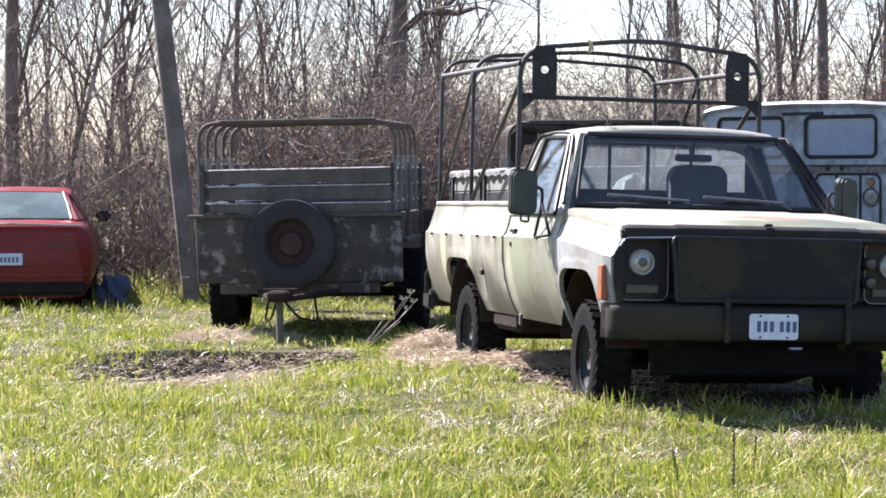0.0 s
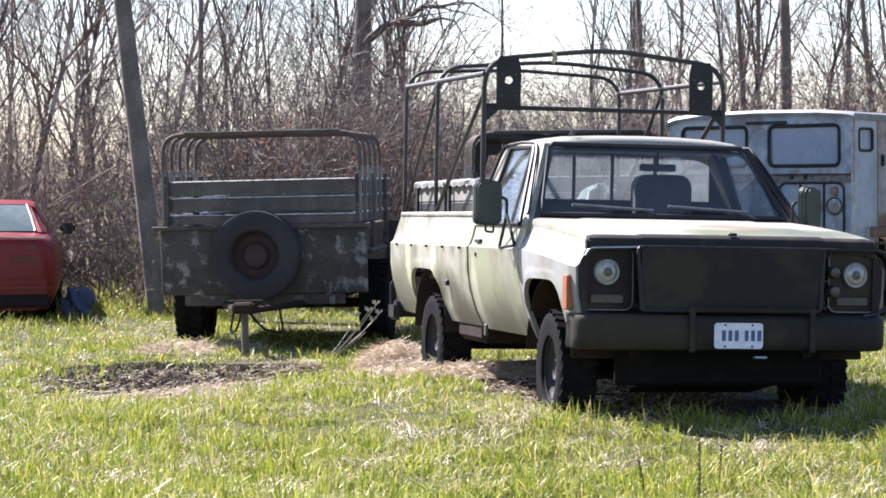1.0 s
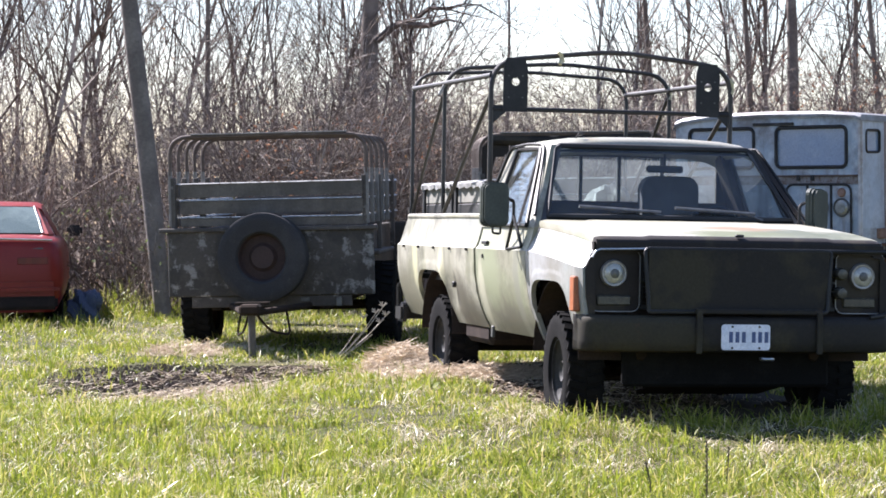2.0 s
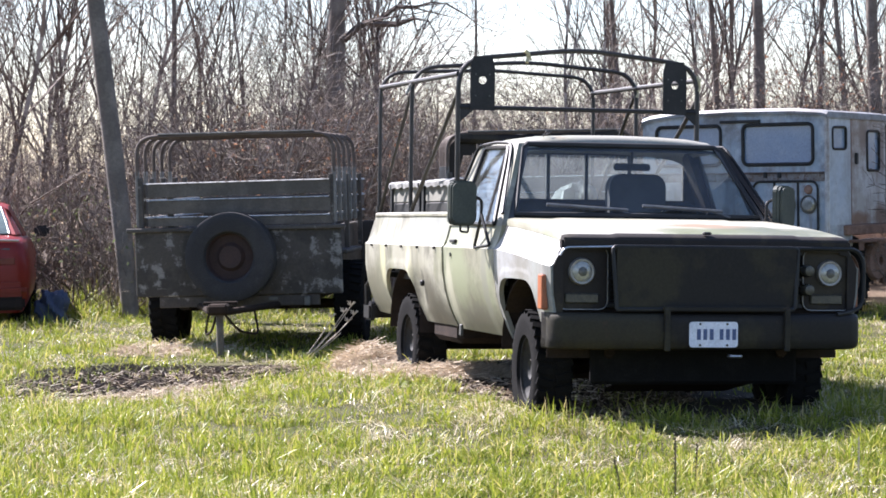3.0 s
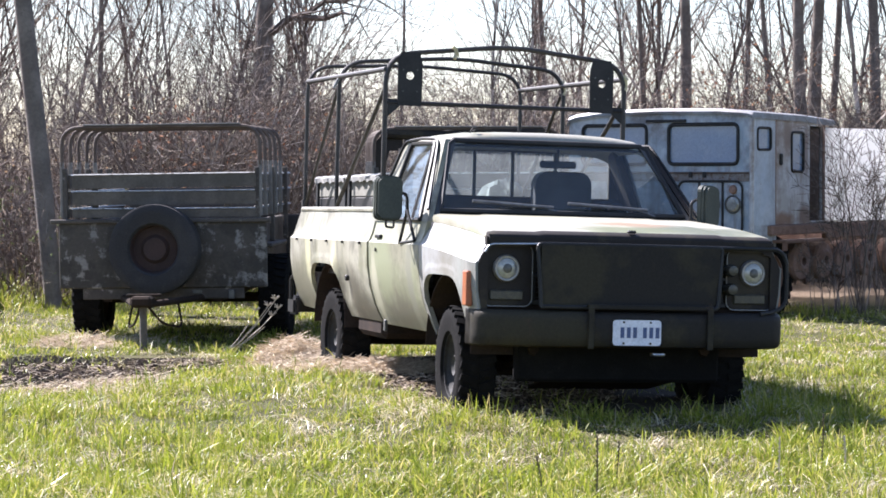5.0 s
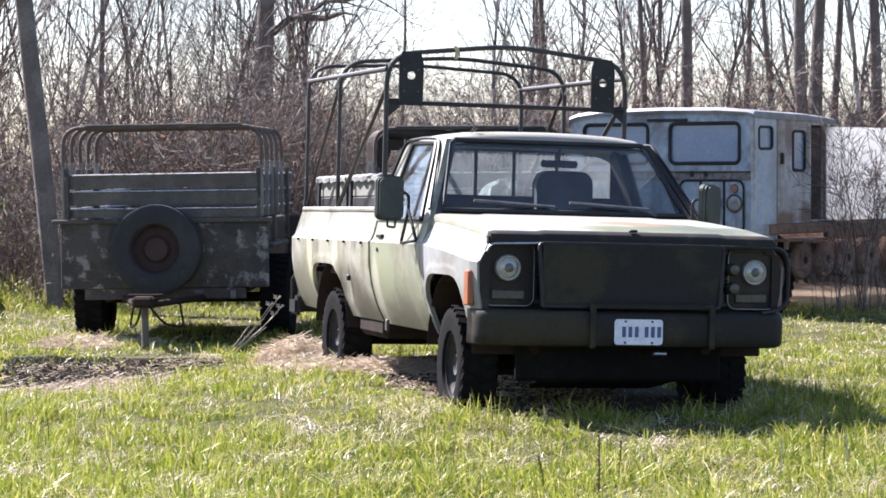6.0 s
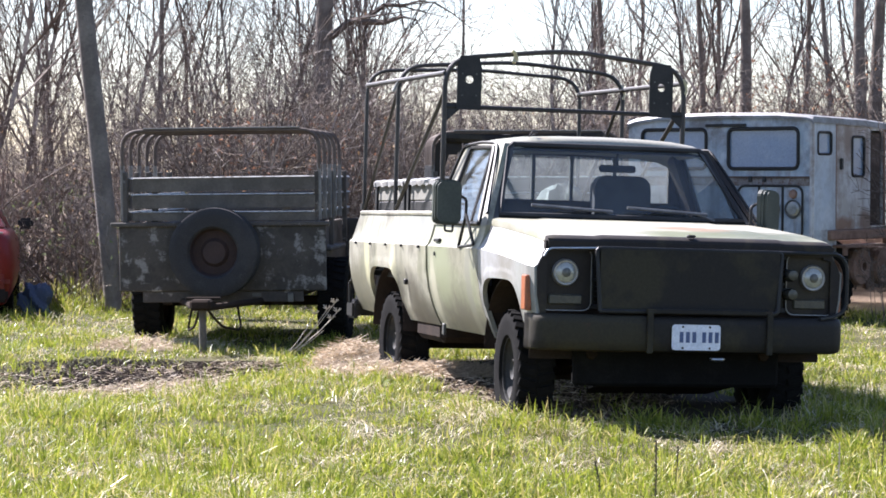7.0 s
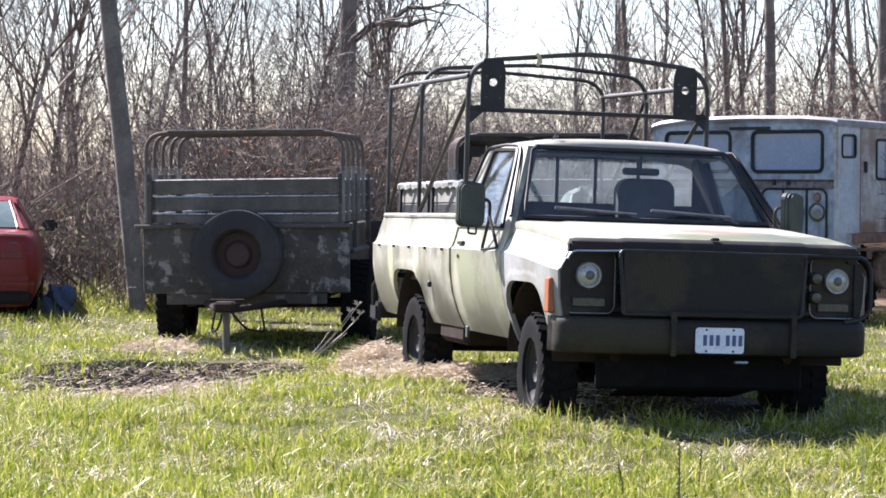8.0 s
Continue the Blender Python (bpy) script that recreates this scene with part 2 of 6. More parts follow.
def grid(bm, rows, thick=None):
    """A sheet through rows of points; thick gives it a back at that offset."""
    def sheet(off):
        return [[bm.verts.new(Vector(p) + off) for p in row] for row in rows]
    front = sheet(Vector((0, 0, 0)))
    n, k = len(front), len(front[0])
    for i in range(n - 1):
        for j in range(k - 1):
            bm.faces.new((front[i][j], front[i][j + 1], front[i + 1][j + 1], front[i + 1][j]))
    if thick is not None:
        back = sheet(Vector(thick))
        for i in range(n - 1):
            for j in range(k - 1):
                bm.faces.new((back[i][j], back[i + 1][j], back[i + 1][j + 1], back[i][j + 1]))
        rim = [(i, 0) for i in range(n)] + [(n - 1, j) for j in range(1, k)] + [(i, k - 1) for i in range(n - 2, -1, -1)] + [(0, j) for j in range(k - 2, 0, -1)]
        for (a, b), (c, d) in zip(rim, rim[1:] + rim[:1]):
            bm.faces.new((front[a][b], back[a][b], back[c][d], front[c][d]))
    return bm


def lathe(bm, profile, segs=32):
    """Turns (radius, along) pairs about the y axis."""
    rings = []
    for r, y in profile:
        if r < 1e-6:
            rings.append([bm.verts.new((0, y, 0))])
        else:
            rings.append([bm.verts.new((r * math.cos(2 * math.pi * k / segs), y, r * math.sin(2 * math.pi * k / segs))) for k in range(segs)])
    for a, b in zip(rings, rings[1:]):
        for k in range(segs):
            j = (k + 1) % segs
            if len(a) == 1 and len(b) > 1:
                bm.faces.new((a[0], b[k], b[j]))
            elif len(b) == 1 and len(a) > 1:
                bm.faces.new((a[k], a[j], b[0]))
            elif len(a) > 1:
                bm.faces.new((a[k], a[j], b[j], b[k]))
    return bm


def glass(name, tint, gloss=0.03, dust=0.0, lit_from_behind=False):
    m = bpy.data.materials.new(name)
    m.use_nodes = True
    nodes, links = m.node_tree.nodes, m.node_tree.links
    t, g, x, f = nodes.new("ShaderNodeBsdfTransparent"), nodes.new("ShaderNodeBsdfGlossy"), nodes.new("ShaderNodeMixShader"), nodes.new("ShaderNodeLayerWeight")
    t.inputs[0].default_value = rgba(tint)
    g.inputs["Roughness"].default_value = gloss
    f.inputs[0].default_value = 0.5
    p, q = nodes.new("ShaderNodeMath"), nodes.new("ShaderNodeMath")
    p.operation, q.operation = "POWER", "MULTIPLY_ADD"
    p.inputs[1].default_value = 4.0
    q.inputs[1].default_value, q.inputs[2].default_value = 0.75, 0.03
    links.new(f.outputs[1], p.inputs[0])
    links.new(p.outputs[0], q.inputs[0])
    links.new(q.outputs[0], x.inputs[0])
    links.new(t.outputs[0], x.inputs[1])
    links.new(g.outputs[0], x.inputs[2])
    last = x.outputs[0]
    if dust:
        d, y, n = nodes.new("ShaderNodeBsdfTranslucent" if lit_from_behind else "ShaderNodeBsdfDiffuse"), nodes.new("ShaderNodeMixShader"), noise_tex(nodes, links, 3.0, 6, 0.7, nodes.new("ShaderNodeTexCoord").outputs["Object"])
        d.inputs[0].default_value = (0.5, 0.5, 0.48, 1)
        r = ramp(nodes, links, n.outputs[0], [(0.3, (dust * 0.5,) * 3), (0.75, (dust * 1.6,) * 3)])
        links.new(r.outputs[0], y.inputs[0])
        links.new(last, y.inputs[1])
        links.new(d.outputs[0], y.inputs[2])
        last = y.outputs[0]
    links.new(last, nodes["Material Output"].inputs[0])
    return m



# ---- woods behind the vehicles ----
rng = np.random.default_rng(7)
kinds = [shrub_segs(rng, rng.uniform(2.3, 3.3), 7, 0.75, 2, 6.6, 0.16) for _ in range(10)]
low_kinds = [shrub_segs(rng, rng.uniform(1.0, 1.8), 9, 1.1, 1, 7, 0.12) for _ in range(6)]


def free(x, y):
    """Clear of the parked vehicles."""
    return not (x < -4.4 and y < 30.9) and not (1.0 < x < 8.5 and y < 31.5)


rows = []
for k in range(355):
    y = 28.4 + 10.5 * rng.random() ** 1.3
    x = rng.uniform(-0.27, 0.235) * y
    pick, turn, size = rng.integers(10), rng.uniform(0, 6.28), rng.uniform(0.72, 1.15)
    size *= 1 + 0.12 * math.exp(-((x + 3.0) / 2.6) ** 2) + 0.10 * math.sin(x * 1.7)
    if free(x, y):
        rows.append(planted(kinds[pick], x, y, turn, size, thick=0.95))
low_rows = []
for k in range(190):
    y = 28.2 + 7.0 * rng.random() ** 1.4
    x = rng.uniform(-0.27, 0.235) * y
    pick, turn, size = rng.integers(6), rng.uniform(0, 6.28), rng.uniform(0.7, 1.2)
    if free(x, y):
        low_rows.append(planted(low_kinds[pick], x, y, turn, size, thick=1.0))
for k in range(46):
    y = 32.0 + 5.0 * rng.random()
    x = rng.uniform(0.05, 0.235) * y
    rows.append(planted(kinds[k % 10], x, y, rng.uniform(0, 6.28), rng.uniform(0.85, 1.15), thick=0.95))
for x, y, size in ((-4.75, 27.3, 0.42), (-4.55, 27.5, 0.55), (-4.1, 27.4, 0.5), (-4.95, 27.8, 0.6), (-4.3, 27.8, 0.65), (-3.8, 27.6, 0.5), (-5.2, 28.1, 0.6)):
    rows.append(planted(kinds[int(-x * 10) % 10], x, y, x * 3, size, thick=0.8))
    low_rows.append(planted(low_kinds[int(-x * 10) % 6], x + 0.1, y - 0.15, x * 5, size * 1.3, thick=0.7))
thicket_rows = np.concatenate(rows)
low_rows = np.concatenate(low_rows)
tagged(new("dry_undergrowth", mesh_of("dry_undergrowth", *tubes(low_rows), [PALE_TWIGS])), "pale dry stems tangled along the foot of the thicket", "brush", kind="stuff")
thicket = tagged(new("thicket", mesh_of("thicket", *tubes(thicket_rows), [TWIGS])), "dense leafless thicket of grey-brown brush behind the field", "brush", kind="stuff")

poles = []
for _ in range(7):
    out = []
    grow(rng, (0, 0, -0.1), (0, 0, 1), rng.uniform(6.5, 9), rng.uniform(0.03, 0.05), 2, out, 13, 0.04, 0.03, 0.15, 0.5)
    poles.append(np.array(out))
rows = []
for k in range(84):
    y = 31.5 + 26 * rng.random()
    x = rng.uniform(-0.28, 0.25) * y
    pick, turn, size = rng.integers(7), rng.uniform(0, 6.28), rng.uniform(0.7, 1.15)
    # a gap in the woods where the sky shows
    if free(x, y) and not (-0.040 < x / y < 0.020):
        rows.append(planted(poles[pick], x, y, turn, size, thick=0.95))
for k in range(36):
    y = 34 + 16 * rng.random()
    x = rng.uniform(-0.28, -0.055) * y
    rows.append(planted(poles[k % 7], x, y, rng.uniform(0, 6.28), rng.uniform(0.62, 0.95), thick=0.6))
sapling_rows = np.concatenate(rows)
saplings = tagged(new("saplings", mesh_of("saplings", *tubes(sapling_rows), [TWIGS])), "slender leafless young trees standing in the woods", "woods", kind="stuff")

# dead leaves and first green ones, caught in the brush
def flakes(rng, centres, size, mats, name):
    n = len(centres)
    a = rng.normal(0, 1, (n, 3))
    a /= np.linalg.norm(a, axis=1, keepdims=True)
    b = np.cross(a, rng.normal(0, 1, (n, 3)))
    b /= np.linalg.norm(b, axis=1, keepdims=True)
    s = (size * rng.uniform(0.5, 1.3, n))[:, None]
    c = np.cross(a, b) * s * 0.25
    v = np.stack([centres - a * s, centres - b * s * 0.5 + c, centres + a * s, centres + b * s * 0.5 + c], 1).reshape(-1, 3)
    k = np.arange(n)[:, None] * 4
    return mesh_of(name, v, np.concatenate([k + [[0, 1, 2]], k + [[0, 2, 3]]], 1).reshape(-1, 3), mats)


pick = rng.integers(0, len(thicket_rows), 16000)
spots = thicket_rows[pick, 3:6] + rng.normal(0, 0.02, (len(pick), 3))
spots = spots[rng.random(len(spots)) < np.exp(-spots[:, 2] / 2.2)]
bpick = rng.integers(0, len(sapling_rows), 26000)
bspots = sapling_rows[bpick, 3:6] + rng.normal(0, 0.012, (len(bpick), 3))
tagged(new("tree_buds", flakes(rng, bspots[bspots[:, 2] < 5.5], 0.017, [BUD_BROWN], "tree_buds")), "swelling brown-green buds on the young trees", "buds", kind="stuff")
tagged(new("dead_leaves", flakes(rng, spots, 0.022, [DEAD_LEAF], "dead_leaves")), "pale brown dead leaves caught in the brush", "leaves", kind="stuff")
rpick = rng.integers(0, len(thicket_rows), 90000)
rs = thicket_rows[rpick, 3:6] + rng.normal(0, 0.03, (len(rpick), 3))
in_red = ((rs[:, 0] > -3.6) & (rs[:, 0] < -1.3) & (rs[:, 2] > 1.3) & (rs[:, 2] < 2.3) & (rs[:, 1] < 31)) | ((rs[:, 0] > 2.8) & (rs[:, 2] > 2.0))
rs = rs[in_red & (rng.random(len(rs)) < 0.22)]
tagged(new("russet_leaves", flakes(rng, rs, 0.026, [RUSSET], "russet_leaves")), "russet withered leaves still hanging in the brush", "leaves", kind="stuff")
gpick = rng.integers(0, len(low_rows), 30000)
gs = low_rows[gpick, 3:6] + rng.normal(0, 0.03, (len(gpick), 3))
gs = gs[(gs[:, 2] < 1.5) & (gs[:, 0] < -3.0)]
gs = gs[rng.random(len(gs)) < 0.18 + 0.14 * np.sin(gs[:, 0] * 3)]
tagged(new("young_leaves", flakes(rng, gs, 0.028, [BUDS], "young_leaves")), "small fresh green leaves low in the brush", "leaves", kind="stuff")


# ---- single trees that stand out ----
def tree(x, y, height, r, seed, lean=(0, 0), level=3, split=7, limbs=()):
    rg = np.random.default_rng(seed)
    t = thing("bare_tree", pose(x, y, -0.05), "tall leafless tree with grey-brown bark in the woods", "tree", "bare trees")
    n = 14
    pts, rad = [], []
    for i in range(n + 1):
        h = height * i / n
        pts.append(Vector((lean[0] * h + 0.05 * math.sin(h * 0.9 + seed), lean[1] * h + 0.05 * math.sin(h * 0.7 + 2 * seed), h)))
        rad.append(r * (1.25 if i == 0 else 1.0) * (1 - 0.75 * (i / n) ** 1.3))
    bm = bmesh.new()
    rings = []
    for p, q in zip(pts, rad):
        rings.append([bm.verts.new(p + Vector((q * math.cos(k * math.pi / 6) * (1 + 0.08 * math.sin(5 * k + p.z)), q * math.sin(k * math.pi / 6), 0))) for k in range(12)])
    for a, b in zip(rings, rings[1:]):
        for k in range(12):
            bm.faces.new((a[k], a[(k + 1) % 12], b[(k + 1) % 12], b[k]))
    part("trunk", bm, BARK, t, smooth=True)
    out = []
    for i in range(7, n + 1):
        for _ in range(2 if r > 0.05 else 1):
            d = rg.normal(0, 1, 3)
            d[2] = abs(d[2]) * 0.8 + 0.5
            d /= np.linalg.norm(d)
            grow(rg, tuple(pts[i]), d, height * rg.uniform(0.16, 0.3), rad[i] * 0.24, level - 1, out, split, 0.10, 0.04, None, 0.55)
    for line in limbs:
        for i, (a, b) in enumerate(zip(line, line[1:])):
            ra, rb = 0.056 * (1 - 0.88 * i / (len(line) - 1)), 0.056 * (1 - 0.88 * (i + 1) / (len(line) - 1))
            out.append((*a, *b, ra, rb))
            for _ in range(2):
                d = rg.normal(0, 1, 3) + np.array([0.5, 0, 0.25])
                grow(rg, b, d / np.linalg.norm(d), rg.uniform(0.5, 1.1), 0.014, 1, out, 6, 0.14, 0.02)
    ob = new("crown", mesh_of("crown", *tubes(out, 4), [TWIGS]))
    ob.parent = t
    return t


tree(-2.47, 34.0, 9.0, 0.155, 3, limbs=([(0.10, -0.06, 3.52), (0.34, -0.10, 3.72), (0.62, -0.12, 3.80), (0.86, -0.10, 3.97), (1.10, -0.12, 3.95), (1.34, -0.15, 4.02), (1.55, -0.15, 4.0)], [(0.45, -0.11, 3.74), (0.85, -0.12, 3.72), (1.10, -0.14, 3.80), (1.3, -0.14, 3.76)]))
tree(3.42, 34.0, 8.5, 0.095, 5)
tree(2.93, 35.0, 8.5, 0.05, 6, (-0.008, 0), split=5)
tree(4.72, 33.6, 8.0, 0.045, 7, (-0.05, 0), split=5)
tree(4.99, 33.0, 9.0, 0.095, 8, (-0.012, 0))
tree(5.22, 33.4, 9.0, 0.10, 9, (0.01, 0))
tree(5.62, 34.5, 8.5, 0.06, 10, (0.012, 0), split=6)
tree(4.35, 35.0, 8.0, 0.05, 11, (0.02, 0), split=6)
tree(5.92, 33.0, 9.0, 0.085, 12)
tree(-7.75, 33.0, 9.0, 0.11, 15)
tree(-0.62, 36.0, 6.5, 0.032, 17, (0.01, 0), split=3)
tree(1.65, 37.0, 8.0, 0.055, 19, (-0.02, 0))
tree(-4.95, 35.0, 8.0, 0.05, 23)

def faded_paint(name, tone, other, chalk, ran, speck, dirt, patches=(), axis="Z"):
    """Bleached camouflage: two faded tones, chalky bloom, dirt that ran down in streaks, scratches."""
    m, nodes, links, b = shader(name, 0.5, 0, 0.45)
    co = nodes.new("ShaderNodeTexCoord").outputs["Object"]

    def stretched(scale, k):
        mp = nodes.new("ShaderNodeMapping")
        mp.inputs["Scale"].default_value = scale
        links.new(co, mp.inputs["Vector"])
        return noise_tex(nodes, links, k, 7, 0.65, mp.outputs[0])
    camo = ramp(nodes, links, noise_tex(nodes, links, 1.1, 3, 0.5, co).outputs[0], [(0.47, tone), (0.53, other)])
    bloom = ramp(nodes, links, noise_tex(nodes, links, 2.6, 8, 0.7, co).outputs[0], [(0.45, (0, 0, 0)), (0.75, (1, 1, 1))])
    c1 = mix(nodes, links, bloom.outputs[0], camo.outputs[0], chalk)
    run = ramp(nodes, links, stretched((5.0, 5.0, 0.7), 1.6).outputs[0], [(0.50, (0, 0, 0)), (0.70, (0.75, 0.75, 0.75))])
    c2 = mix(nodes, links, run.outputs[0], c1, ran)
    spots = ramp(nodes, links, noise_tex(nodes, links, 9, 8, 0.75, co).outputs[0], [(0.62, (0, 0, 0)), (0.70, (0.8, 0.8, 0.8))])
    c3 = mix(nodes, links, spots.outputs[0], c2, speck)
    grime = ramp(nodes, links, noise_tex(nodes, links, 1.35, 9, 0.74, co).outputs[0], [(0.45, (0, 0, 0)), (0.60, (0.85, 0.85, 0.85))])
    c4 = mix(nodes, links, grime.outputs[0], c3, dirt)
    # ragged patches, each at its own spot: stains, touch-ups and painted-in low shade
    at = nodes.new("ShaderNodeSeparateXYZ")
    links.new(co, at.inputs[0])
    rag = noise_tex(nodes, links, 7, 7, 0.7, co)

    def maths(kind, p, q):
        n = nodes.new("ShaderNodeMath")
        n.operation = kind
        for value, sock in ((p, n.inputs[0]), (q, n.inputs[1])):
            if isinstance(value, (int, float)):
                sock.default_value = value
            else:
                links.new(value, sock)
        return n.outputs[0]
    for u, v, ru, rv, colour in patches:
        du = maths("POWER", maths("ABSOLUTE", maths("MULTIPLY", maths("SUBTRACT", at.outputs["X"], u), 1 / ru), 0), 2)
        dv = maths("POWER", maths("ABSOLUTE", maths("MULTIPLY", maths("SUBTRACT", at.outputs[axis], v), 1 / rv), 0), 2)
        d = maths("ADD", maths("ADD", du, dv), maths("MULTIPLY", rag.outputs[0], 1.6))
        spot = ramp(nodes, links, maths("MULTIPLY", d, 0.4), [(0.40, (0.9, 0.9, 0.9)), (0.72, (0, 0, 0))])
        c4 = mix(nodes, links, spot.outputs[0], c4, colour)
    links.new(c4, b.inputs["Base Color"])
    fine = noise_tex(nodes, links, 70, 4, 0.6, co)
    bump(nodes, links, b, fine.outputs[0], 0.06, 0.004)
    return m


OLIVE = faded_paint("faded_camouflage", (0.2688, 0.2598, 0.1984), (0.195, 0.192, 0.128), (0.3456, 0.3354, 0.2752), (0.096, 0.09216, 0.06912), (0.128, 0.1024, 0.0704), (0.0768, 0.0704, 0.0512))
# fender paint toned grey-blue, carrying the sky's reflection in its colour
FENDER = faded_paint("faded_sky_toned_fender", (0.26, 0.265, 0.26), (0.225, 0.235, 0.215), (0.31, 0.315, 0.31), (0.17, 0.165, 0.14), (0.16, 0.13, 0.10), (0.16, 0.15, 0.125))
# the long low patch darkens the door's foot like shade on the tucked-under panel
DOOR = faded_paint("faded_door_green", (0.27, 0.27, 0.19), (0.21, 0.225, 0.14), (0.33, 0.32, 0.25), (0.11, 0.11, 0.075), (0.12, 0.10, 0.07), (0.12, 0.115, 0.075),
                   ((-1.0, 0.60, 0.9, 0.17, (0.10, 0.095, 0.07)), (-1.45, 0.95, 0.30, 0.28, (0.20, 0.215, 0.13)), (-0.75, 0.85, 0.10, 0.45, (0.17, 0.17, 0.13)), (-1.72, 0.78, 0.10, 0.30, (0.34, 0.33, 0.24))))
# the last patch paints shade along the bed side's tucked-under lower edge
BED_PAINT = faded_paint("faded_bed_camouflage", (0.2688, 0.2598, 0.1984), (0.205, 0.205, 0.135), (0.3456, 0.3354, 0.2752), (0.096, 0.09216, 0.06912), (0.128, 0.1024, 0.0704), (0.0768, 0.0704, 0.0512),
                        ((-2.42, 0.70, 0.34, 0.26, (0.075, 0.068, 0.048)), (-2.60, 0.80, 0.12, 0.14, (0.035, 0.032, 0.022)), (-2.95, 0.95, 0.11, 0.24, (0.42, 0.40, 0.27)), (-2.45, 1.24, 0.9, 0.10, (0.19, 0.195, 0.17)), (-3.85, 1.0, 0.12, 0.25, (0.40, 0.39, 0.24)), (-4.25, 0.72, 0.35, 0.30, (0.13, 0.125, 0.085)), (-2.1, 0.60, 0.45, 0.16, (0.085, 0.08, 0.058))))
HOOD_PAINT = faded_paint("bleached_hood", (0.28, 0.27, 0.22), (0.235, 0.245, 0.165), (0.33, 0.32, 0.27), (0.24, 0.23, 0.18), (0.17, 0.13, 0.09), (0.20, 0.19, 0.13),
                         ((0.50, 0.50, 0.36, 0.50, (0.075, 0.085, 0.045)), (0.58, 0.05, 0.20, 0.42, (0.11, 0.12, 0.06)), (0.22, 0.18, 0.24, 0.30, (0.20, 0.135, 0.08))), "Y")
BLEACHED = worn("bleached_paint", (0.28, 0.2691, 0.2199), (0.231, 0.232, 0.1682), (0.231, 0.1749, 0.11), 1.3, 60, 0.45, at=(0.45, 0.58), stains=(0.58, 0.75), bumps=0.05)
MIRROR_GREEN = worn("mirror_green", (0.0405, 0.0486, 0.0405), (0.054, 0.0621, 0.04995), (0.03375, 0.0378, 0.0324), 4.0, 60, 0.55, bumps=0.06, spec=0.25)
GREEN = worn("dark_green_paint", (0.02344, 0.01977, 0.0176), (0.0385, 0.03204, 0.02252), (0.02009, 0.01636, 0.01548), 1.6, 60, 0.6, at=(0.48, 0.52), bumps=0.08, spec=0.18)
BUMPER = worn("camouflaged_bumper", (0.0215, 0.0195, 0.0175), (0.036, 0.032, 0.021), (0.048, 0.034, 0.023), 1.9, 60, 0.6, at=(0.47, 0.56), stains=(0.64, 0.7), bumps=0.1, spec=0.15)
BLACK = worn("black_steel", (0.0189, 0.0189, 0.0189), (0.027, 0.027, 0.02633), (0.04725, 0.0351, 0.027), 4.0, 80, 0.5, bumps=0.08, spec=0.22)
GREY_STEEL = worn("worn_dark_tube", (0.026, 0.024, 0.021), (0.036, 0.032, 0.027), (0.085, 0.06, 0.04), 5.0, 90, 0.5, bumps=0.1, stains=(0.62, 0.7))
CHASSIS = worn("dirty_chassis", (0.0266, 0.02013, 0.01567), (0.038, 0.02712, 0.02063), (0.0627, 0.0385, 0.02475), 4.0, 60, 0.95, spec=0.1)
UNDERSIDE = worn("oily_underside", (0.028, 0.022, 0.019), (0.038, 0.028, 0.023), (0.055, 0.034, 0.025), 4.0, 60, 0.95, spec=0.08)
RUBBER = worn("old_rubber", (0.0095, 0.0094, 0.0094), (0.013, 0.0127, 0.0124), (0.022, 0.0203, 0.0187), 5.0, 80, 0.85, bumps=0.3, spec=0.04)
TRIM = worn("grey_rim", (0.078, 0.078, 0.0728), (0.117, 0.117, 0.1066), (0.065, 0.052, 0.039), 8.0, 80, 0.5, 0.2)
CHROME = worn("dull_chrome", (0.48, 0.48, 0.475), (0.40, 0.40, 0.39), (0.26, 0.24, 0.21), 9.0, 80, 0.42, 1.0, bumps=0.03)
DARK_RIM = worn("dark_rim", (0.0392, 0.0392, 0.0378), (0.056, 0.056, 0.0532), (0.07, 0.049, 0.035), 8.0, 80, 0.65, spec=0.1)
INSIDE = worn("dark_vinyl", (0.042, 0.044, 0.046), (0.058, 0.060, 0.062), (0.075, 0.075, 0.075), 5.0, 120, 0.7)
LENS = worn("headlamp_glass", (0.324, 0.3256, 0.2952), (0.225, 0.2288, 0.205), (0.45, 0.44, 0.3936), 22.0, 90, 0.12, 0.2, bumps=0.3, spec=0.8)
LAMP_RING = worn("dull_lamp_ring", (0.30, 0.29, 0.27), (0.22, 0.215, 0.2), (0.14, 0.12, 0.1), 12.0, 90, 0.5, 0.6, bumps=0.1)
AMBER = worn("amber_lens", (0.30, 0.088, 0.034), (0.24, 0.075, 0.03), (0.27, 0.14, 0.08), 20, 120, 0.3)
SMOKE = worn("dull_lens", (0.045, 0.044, 0.036), (0.062, 0.057, 0.042), (0.035, 0.034, 0.028), 20, 120, 0.25)
PLATE = worn("plate_white", (0.667, 0.69, 0.759), (0.598, 0.6325, 0.713), (0.5175, 0.529, 0.552), 9.0, 90, 0.45, bumps=0.05)
INK = worn("plate_blue", (0.06, 0.09, 0.20), (0.07, 0.10, 0.2), (0.1, 0.12, 0.2), 9.0, 90, 0.5)
CLEAR = glass("window_glass", (0.92, 0.95, 0.94), 0.02, dust=0.02)
SCREEN = glass("dusty_windscreen", (0.86, 0.90, 0.92), 0.02, dust=0.02)
HAZY = glass("dusty_rear_glass", (0.66, 0.76, 0.72), 0.03, 0.13, True)
